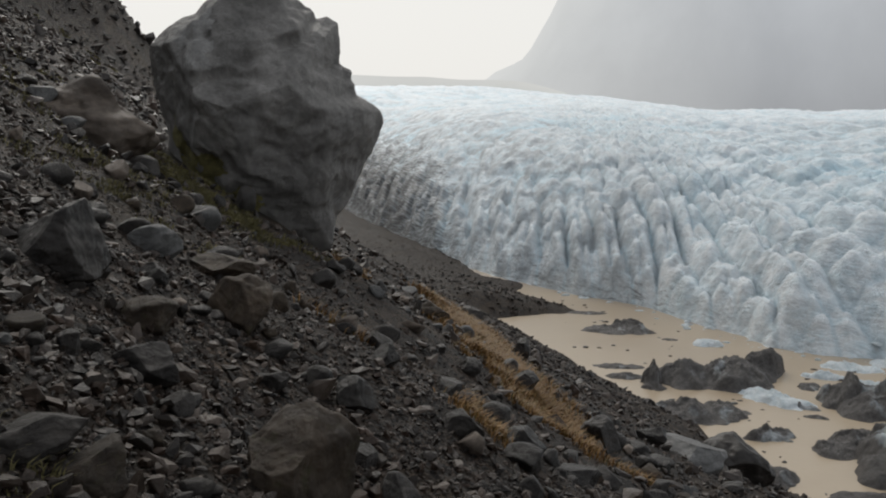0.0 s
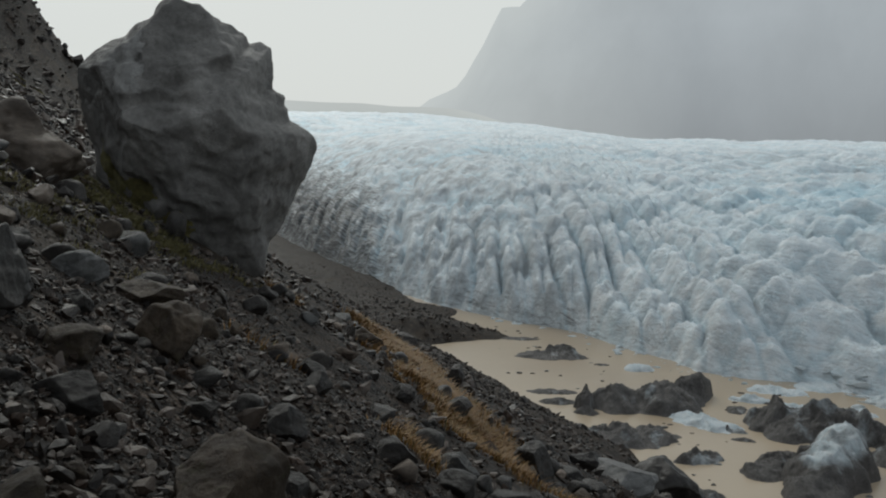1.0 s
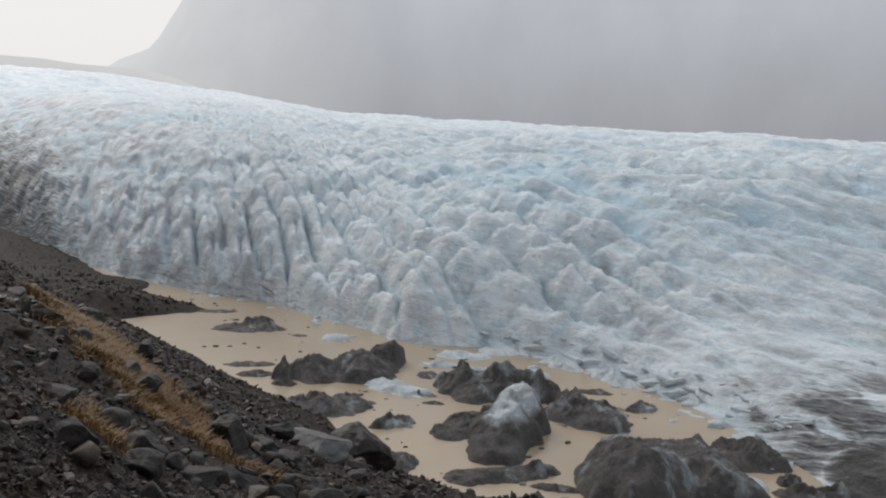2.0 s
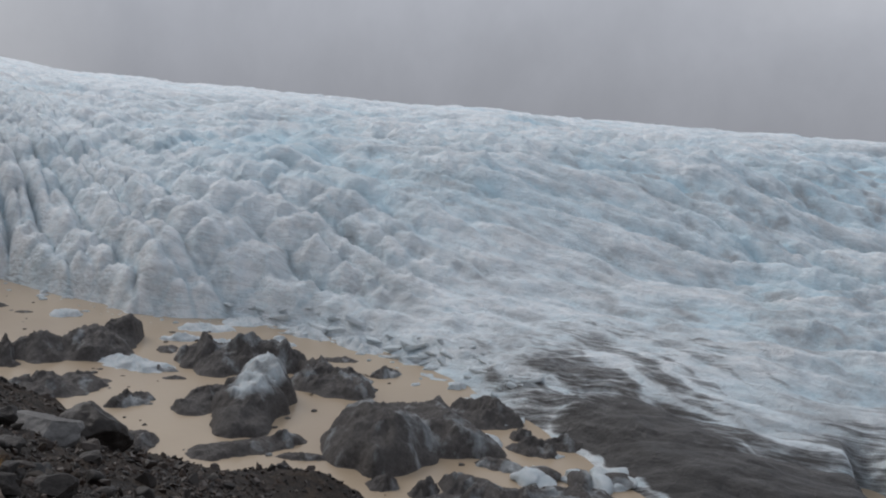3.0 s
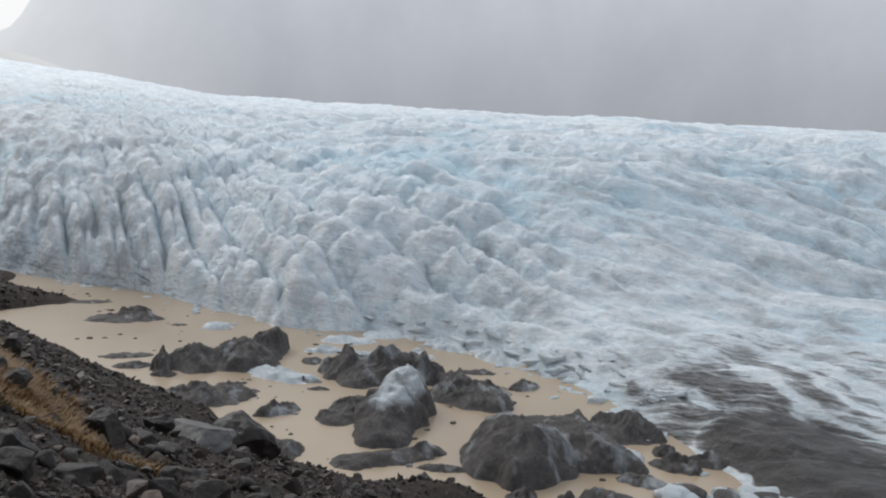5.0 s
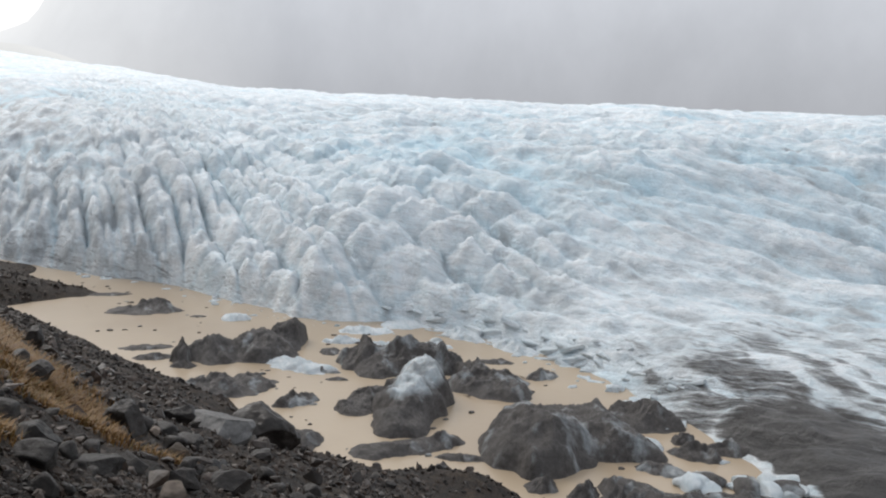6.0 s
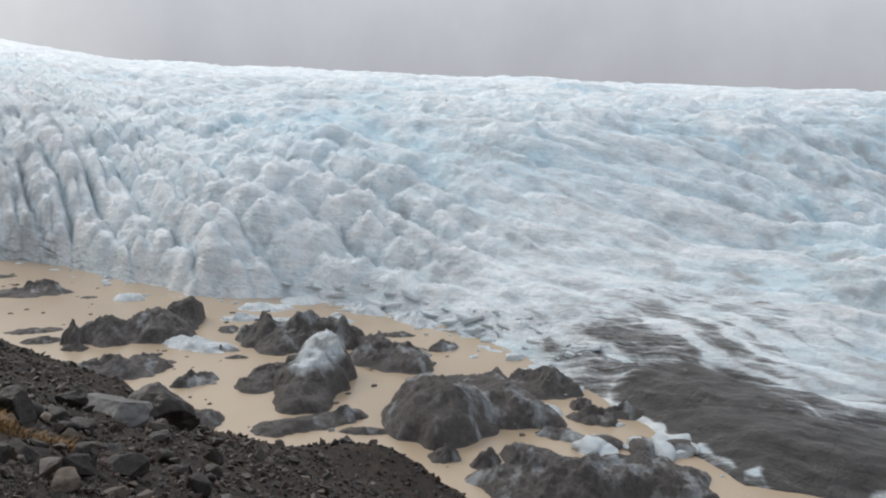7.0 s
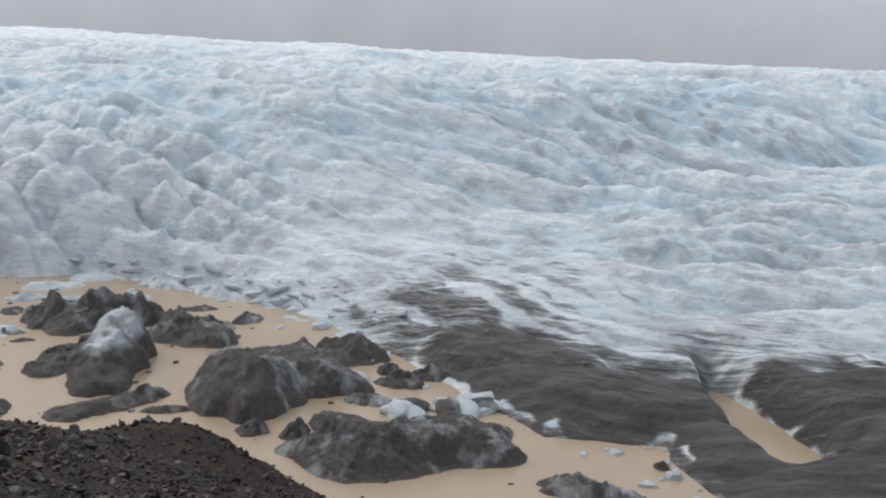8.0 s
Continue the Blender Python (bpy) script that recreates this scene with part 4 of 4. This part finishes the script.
# ---- rocks that stand out on the slope ----
ROCKS = {
    "pinkish brown rounded boulder beside the great boulder": (MAT_PINK, 3, [(-4.52, 12.2, 1.3, 0.7)]),
    "dark angular basalt rock half sunk in gravel": (MAT_STONE, 4, [(-2.23, 5.3, 0.55, 0.9), (0.66, 21.5, 0.5, 1.1), (1.5, 17.9, 0.4, 1.2), (8.15, 24.9, 1.75, 0.8), (4.36, 18.9, 0.6, 0.8)]),
    "pale grey angular stone on dark gravel": (MAT_PALE, 5, [(-2.37, 7.6, 0.4, 0.7), (-1.25, 3.3, 0.11, 0.8), (-0.75, 18.7, 0.45, 0.4), (5.63, 20.6, 1.4, 0.62)]),
    "weathered brown stone lying on the slope": (MAT_MOSSY, 6, [(-1.95, 8.0, 0.48, 0.6), (-1.48, 6.8, 0.5, 0.9), (-1.7, 5.3, 0.3, 0.75), (-1.16, 3.6, 0.1, 1.0), (-0.17, 16.4, 0.5, 0.8), (2.95, 12.7, 0.42, 0.7)]),
    "large mossy brown rock at the foot of the bench": (MAT_MOSSY, 7, [(-0.70, 4.05, 0.56, 0.95), (-1.17, 3.0, 0.27, 0.6)]),
    "dark grey stone among wet gravel": (MAT_STONE, 8, [(-2.02, 6.4, 0.21, 0.8), (-1.43, 4.4, 0.34, 0.6), (-1.32, 2.95, 0.28, 0.6), (-0.48, 5.4, 0.2, 0.7), (-0.27, 5.05, 0.27, 0.9), (-0.52, 7.9, 0.25, 0.95), (-0.63, 6.3, 0.3, 0.85)]),
    "rounded grey stone on the crest": (MAT_STONE, 9, [(2.35, 13.3, 0.68, 0.85), (0.05, 9.1, 0.28, 0.9), (0.16, 7.2, 0.29, 0.85), (0.7, 8.0, 0.4, 0.65), (1.22, 13.9, 0.46, 0.8), (0.35, 12.3, 0.33, 0.75)]),
    "small dark stone on the slope": (MAT_STONE, 10, [(-1.69, 4.1, 0.17, 0.7), (-1.08, 5.8, 0.2, 0.7), (-2.76, 7.3, 0.18, 0.8), (-1.49, 6.0, 0.14, 0.6), (-0.65, 8.8, 0.3, 0.8), (2.42, 10.4, 0.45, 0.7), (1.36, 8.9, 0.36, 0.65), (0.7, 7.4, 0.34, 0.7), (5.94, 18.1, 0.62, 0.5), (3.27, 11.3, 0.5, 0.6)]),
}
rng = random.Random(11)
for label, (mat, seed, spots) in ROCKS.items():
    for i, (x, y, size, tall) in enumerate(spots):
        me = rock_mesh("rock", seed * 31 + i, mat, 0.6 if seed == 3 else 0.34, 5 if seed == 3 else 9, 6 if size > 0.45 else 5, 0.0, 1.0)
        place_rock("boulder" if size > 1.2 else "rock", label, x, y, size, me, rng.uniform(0, 360), rng.uniform(-14, 14), 0.18, "", tall, rng.uniform(0.75, 1.05))

# ---- countable stones of the bench ----
STONES = [(rock_mesh("stone", 400 + i, (MAT_STONE, MAT_STONE, MAT_MOSSY, MAT_STONE, MAT_PALE, MAT_STONE, MAT_STONE, MAT_PINK)[i % 8], 0.22, 9, 3, 0.0, 1.0),
           ("dark grey angular stone in wet gravel", "dark grey angular stone in wet gravel", "brownish lichen-spotted stone in gravel", "dark grey angular stone in wet gravel", "pale grey stone lying on gravel", "dark grey angular stone in wet gravel", "dark grey angular stone in wet gravel", "pinkish brown stone lying on gravel")[i % 8]) for i in range(24)]
made = 0
while made < 260:
    d = 2.6 + 13.5 * rng.random() ** 0.8
    a = radians(rng.uniform(-30, 34))
    x, y = d * math.sin(a), d * math.cos(a)
    me, label = rng.choice(STONES)
    size = (0.05 + 0.011 * d) * rng.choice((0.7, 0.9, 1.0, 1.2, 1.6, 2.1))
    if math.hypot(x + 3.07, y - 15.3) < 2.0:
        continue
    place_rock("stone", label, x, y, size, me, rng.uniform(0, 360), rng.uniform(-30, 30), 0.12, "stones on the slope", rng.uniform(0.5, 0.95), rng.uniform(0.65, 1.0))
    made += 1


# ---- blocks broken off the ice front ----
def ice_block_mesh(seed, mat):
    """An angular slab of ice with sharp broken edges, about 1 across."""
    r = random.Random(seed)
    bm = bmesh.new()
    for sx in (-1, 1):
        for sy in (-1, 1):
            for sz in (-1, 1):
                bm.verts.new((sx * r.uniform(0.28, 0.55), sy * r.uniform(0.25, 0.5), sz * r.uniform(0.2, 0.45)))
    for _ in range(5):
        bm.verts.new((r.uniform(-0.5, 0.5), r.uniform(-0.5, 0.5), r.uniform(0.2, 0.6)))
    got = bmesh.ops.convex_hull(bm, input=bm.verts)
    bmesh.ops.delete(bm, geom=list({g for g in got["geom_interior"] if isinstance(g, bmesh.types.BMVert)}), context="VERTS")
    bmesh.ops.bevel(bm, geom=list(bm.edges), offset=0.015, segments=1, affect="EDGES")
    me = bpy.data.meshes.new("ice_block")
    bm.to_mesh(me)
    bm.free()
    me.materials.append(mat)
    return me


BLOCKS = [ice_block_mesh(700 + i, MAT_BLOCK) for i in range(14)]
placed = 0
while placed < 100:
    k = rng.random()
    bx, by = np.interp(k, [0, 0.2, 0.45, 0.7, 1.0], [47.6, 52, 56.3, 57, 56.4]), np.interp(k, [0, 0.2, 0.45, 0.7, 1.0], [99, 91.7, 78.4, 69, 58.5])
    x, y = bx + rng.uniform(-2.5, 5.0), by + rng.uniform(-2, 2)
    z = max(0.0, float(glacier_shape(np.array([x]), np.array([y]))[0][0]))
    if z > 2.6 or float(from_front(np.array([x]), np.array([y]))[0]) < -2.2:
        continue
    size = rng.choice((0.35, 0.5, 0.7, 1.0, 1.5))
    ob = new("ice_block", rng.choice(BLOCKS))
    ob.matrix_world = pose(x, y, z - size * 0.14, rng.uniform(-24, 24), rng.uniform(-24, 24), rng.uniform(-30, 30) - 60) @ Matrix.Diagonal((size * 1.9, size, size * rng.uniform(0.3, 0.6), 1))
    tagged(ob, "broken blue-white ice block at the glacier front", "ice block", "ice blocks along the front")
    placed += 1

# ---- rounded white blocks adrift between the bergs ----
DRIFT = [rock_mesh("ice_block", 800 + i, MAT_BERG_FLOE if i % 3 else MAT_BERG_MIX, 0.3, 4, 4, 0.1, 0.6) for i in range(8)]
for i in range(26):
    k = rng.random()
    x, y = 45.5 + 7.0 * k + rng.uniform(-0.9, 0.9), 45.8 - 4.2 * k + rng.uniform(-1.2, 1.2)
    size = rng.choice((0.5, 0.7, 1.0, 1.4, 1.9))
    ob = new("ice_block", rng.choice(DRIFT))
    ob.matrix_world = pose(x, y, size * 0.08, rng.uniform(-15, 15), rng.uniform(-15, 15), rng.uniform(0, 360)) @ Matrix.Diagonal((size * 1.3, size * 0.8, size * rng.uniform(0.45, 0.75), 1))
    tagged(ob, "rounded white ice block adrift in tan water", "ice block", "ice blocks adrift")


# ---- loose stones, past counting ----
def hull_stone(seed):
    """Corners and triangles of a small angular stone about 1 across."""
    r = random.Random(seed)
    bm = bmesh.new()
    for _ in range(13):
        v = Vector((r.gauss(0, 1), r.gauss(0, 1), r.gauss(0, 1))).normalized()
        bm.verts.new((v.x * 0.5, v.y * r.uniform(0.36, 0.5), v.z * r.uniform(0.25, 0.42)))
    got = bmesh.ops.convex_hull(bm, input=bm.verts)
    bmesh.ops.delete(bm, geom=list({g for g in got["geom_interior"] if isinstance(g, bmesh.types.BMVert)}), context="VERTS")
    bm.verts.index_update()
    bmesh.ops.triangulate(bm, faces=bm.faces)
    v = np.array([x.co[:] for x in bm.verts])
    f = np.array([[c.index for c in x.verts] for x in bm.faces])
    bm.free()
    return v, f


def scatter(name, label, x, y, size, seed, mat, sink=0.1, flat=0.75):
    r = np.random.RandomState(seed)
    kinds = [hull_stone(seed * 100 + i) for i in range(16)]
    z = ground_height(x, y)
    verts, faces, base = [], [], 0
    pick = r.randint(0, 16, len(x))
    for k, (kv, kf) in enumerate(kinds):
        sel = np.where(pick == k)[0]
        if not len(sel):
            continue
        q = r.normal(size=(len(sel), 4)) * (0.35, 0.35, 1, 1)
        q /= np.linalg.norm(q, axis=1)[:, None]
        i, j, l, w = q.T
        rot = np.stack([1 - 2 * (j * j + l * l), 2 * (i * j - l * w), 2 * (i * l + j * w), 2 * (i * j + l * w), 1 - 2 * (i * i + l * l), 2 * (j * l - i * w), 2 * (i * l - j * w), 2 * (j * l + i * w), 1 - 2 * (i * i + j * j)], -1).reshape(-1, 3, 3)
        shape = kv[None] * np.stack([r.uniform(0.8, 1.3, len(sel)), r.uniform(0.6, 1, len(sel)), r.uniform(0.5, 1, len(sel)) * flat + 0.15], -1)[:, None]
        pts = np.einsum("nij,nkj->nki", rot, shape) * size[sel, None, None]
        pts = pts + np.stack([x[sel], y[sel], z[sel] + size[sel] * (0.28 - sink)], -1)[:, None]
        verts.append(pts.reshape(-1, 3))
        faces.append((kf[None] + base + np.arange(len(sel))[:, None, None] * len(kv)).reshape(-1, 3))
        base += len(sel) * len(kv)
    ob = mesh_object(name, np.concatenate(verts), np.concatenate(faces), mat, False)
    return tagged(ob, label, "stones", kind="stuff")


def fan(count, d0, d1, a0, a1, power, seed):
    r = np.random.RandomState(seed)
    d = d0 * (d1 / d0) ** (r.rand(count) ** power)
    a = np.radians(r.uniform(a0, a1, count))
    return d * np.sin(a), d * np.cos(a), d, r


x, y, d, r = fan(36000, 2.2, 32, -32, 42, 0.75, 21)
size = (0.015 + 0.0042 * d) * np.exp(r.normal(0, 0.55, len(d)))
patch = perlin(x / 1.3, y / 1.3, 7.0) + 0.6 * perlin(x / 0.5, y / 0.5, 8.0)
keep = (patch > r.uniform(-0.55, 0.35, len(d))) & (np.hypot(x + 3.07, y - 15.3) > 1.6)
scatter("loose_stones", "loose dark wet angular stones covering the slope", x[keep], y[keep], np.minimum(size[keep], 0.5), 3, MAT_PEBBLE)
x, y, d, r = fan(22000, 22, 140, -25, 62, 0.8, 22)
size = (0.04 + 0.0042 * d) * np.exp(r.normal(0, 0.5, len(d)))
keep = ground_height(x, y) > 0.2
scatter("loose_stones", "scattered dark stones on the far scree", x[keep], y[keep], np.minimum(size[keep], 0.8), 4, MAT_SCREE, 0.15)
x, y, d, r = fan(12000, 60, 190, -9, 14, 0.9, 26)
keep = ground_height(x, y) > 0.2
scatter("loose_stones", "grey scree blocks on the distant slope", x[keep], y[keep], 0.12 + 0.45 * r.rand(keep.sum()) ** 3, 6, MAT_SCREE, 0.2)
x, y, d, r = fan(3200, 2.3, 7.5, -32, 20, 0.9, 29)
keep = perlin(x / 0.9, y / 0.9, 3.0) > r.uniform(-0.5, 0.3, len(d))
scatter("loose_stones", "fist-sized dark brown stones heaped on the slope", x[keep], y[keep], (0.05 + 0.09 * r.rand(keep.sum()) ** 2), 8, MAT_PEBBLE, 0.05, 0.9)
x, y, d, r = fan(5000, 9, 45, -34, -10, 0.8, 34)
keep = np.hypot(x + 3.07, y - 15.3) > 2.2
scatter("loose_stones", "dark broken stones on the steep upper slope", x[keep], y[keep], np.where(d[keep] > 22, 0.07, np.minimum(0.025 + 0.0032 * d[keep], 0.1)) * np.exp(r.normal(0, 0.45, keep.sum())), 9, MAT_PEBBLE, 0.2)
x, y, d, r = fan(9000, 0.7, 14, 36, 328, 0.7, 28)
scatter("loose_stones", "loose dark stones on the slope round the viewpoint", x, y, (0.02 + 0.005 * d) * np.exp(r.normal(0, 0.5, len(d))), 7, MAT_PEBBLE)
x, y, d, r = fan(22000, 2.0, 11, -32, 36, 0.8, 23)
size = 0.016 + 0.02 * r.rand(len(d)) ** 2 + 0.0012 * d
scatter("gravel", "fine dark wet gravel between the stones", x, y, size, 5, MAT_PEBBLE, 0.05)


# ---- dry grass ----
def grass(name, label, spots, blades, height, spread, seed, mat):
    r = np.random.RandomState(seed)
    verts, faces = [], []
    for sx, sy, scale in spots:
        n = int(blades * scale)
        x, y = sx + r.normal(0, spread * scale, n), sy + r.normal(0, spread * scale, n)
        z = ground_height(x, y)
        h = height * r.uniform(0.5, 1.25, n) * (0.6 + 0.4 * scale)
        a = r.uniform(0, 2 * np.pi, n)
        lean = r.uniform(0.3, 1.1, n) * h
        wdt = r.uniform(0.0015, 0.0035, n) * (1 + np.hypot(sx, sy) / 9)
        ca, sa = np.cos(a), np.sin(a)
        for k in range(n):
            b0 = len(verts)
            bx, by, bz = x[k], y[k], z[k] - 0.02
            ox, oy = -sa[k] * wdt[k], ca[k] * wdt[k]
            mx, my = bx + ca[k] * lean[k] * 0.35 + 0.15 * h[k], by + sa[k] * lean[k] * 0.35
            tx, ty = bx + ca[k] * lean[k] + 0.35 * h[k], by + sa[k] * lean[k]
            verts += [(bx - ox, by - oy, bz), (bx + ox, by + oy, bz), (mx + ox, my + oy, bz + 0.65 * h[k]), (mx - ox, my - oy, bz + 0.65 * h[k]), (tx, ty, bz + h[k] * 0.85)]
            faces += [(b0, b0 + 1, b0 + 2, b0 + 3), (b0 + 3, b0 + 2, b0 + 4)]
    ob = mesh_object(name, verts, faces, mat, False)
    return tagged(ob, label, "grass", kind="stuff")


r = np.random.RandomState(31)
strip = []
for k in range(330):
    u = r.rand()
    bx, by = np.interp(u, [0, 0.25, 0.5, 0.75, 1], [0.25, 0.55, 0.9, 1.2, 1.85]), np.interp(u, [0, 0.25, 0.5, 0.75, 1], [20.5, 17.9, 16.0, 14.0, 12.9])
    strip.append((bx + r.normal(0, 0.34), by + r.normal(0, 0.6), r.uniform(0.5, 1.25)))
for cx, cy, n in ((0.28, 9.3, 8), (0.38, 8.7, 7), (0.5, 8.1, 5), (-1.65, 16.3, 7), (-1.5, 15.6, 4), (-1.15, 8.6, 3), (2.6, 12.0, 4)):
    for k in range(n):
        strip.append((cx + r.normal(0, 0.12), cy + r.normal(0, 0.22), r.uniform(0.4, 0.9)))
grass("dry_grass", "strip of dry orange-brown grass along the bench", strip, 90, 0.15, 0.13, 32, MAT_GRASS)
tufts = []
for cx, cy, n, w in ((-3.9, 13.3, 40, 0.4), (-3.45, 9.85, 14, 0.3), (-3.3, 8.65, 10, 0.25), (-5.5, 12.5, 14, 0.4), (-3.3, 12.6, 36, 0.35), (-2.8, 12.2, 30, 0.35), (-2.3, 12.8, 20, 0.35), (-2.9, 11.0, 12, 0.4), (-4.6, 10.9, 14, 0.5), (-2.5, 9.0, 8, 0.3), (-6.6, 15.5, 14, 0.5), (-1.23, 2.8, 2, 0.05), (-11.6, 30, 10, 0.8)):
    for k in range(n):
        tufts.append((cx + r.normal(0, w), cy + r.normal(0, w), r.uniform(0.4, 1.0)))
grass("moss_and_grass", "yellow-green grass tufts round the boulder foot", tufts, 70, 0.09, 0.10, 33, MAT_MOSS)
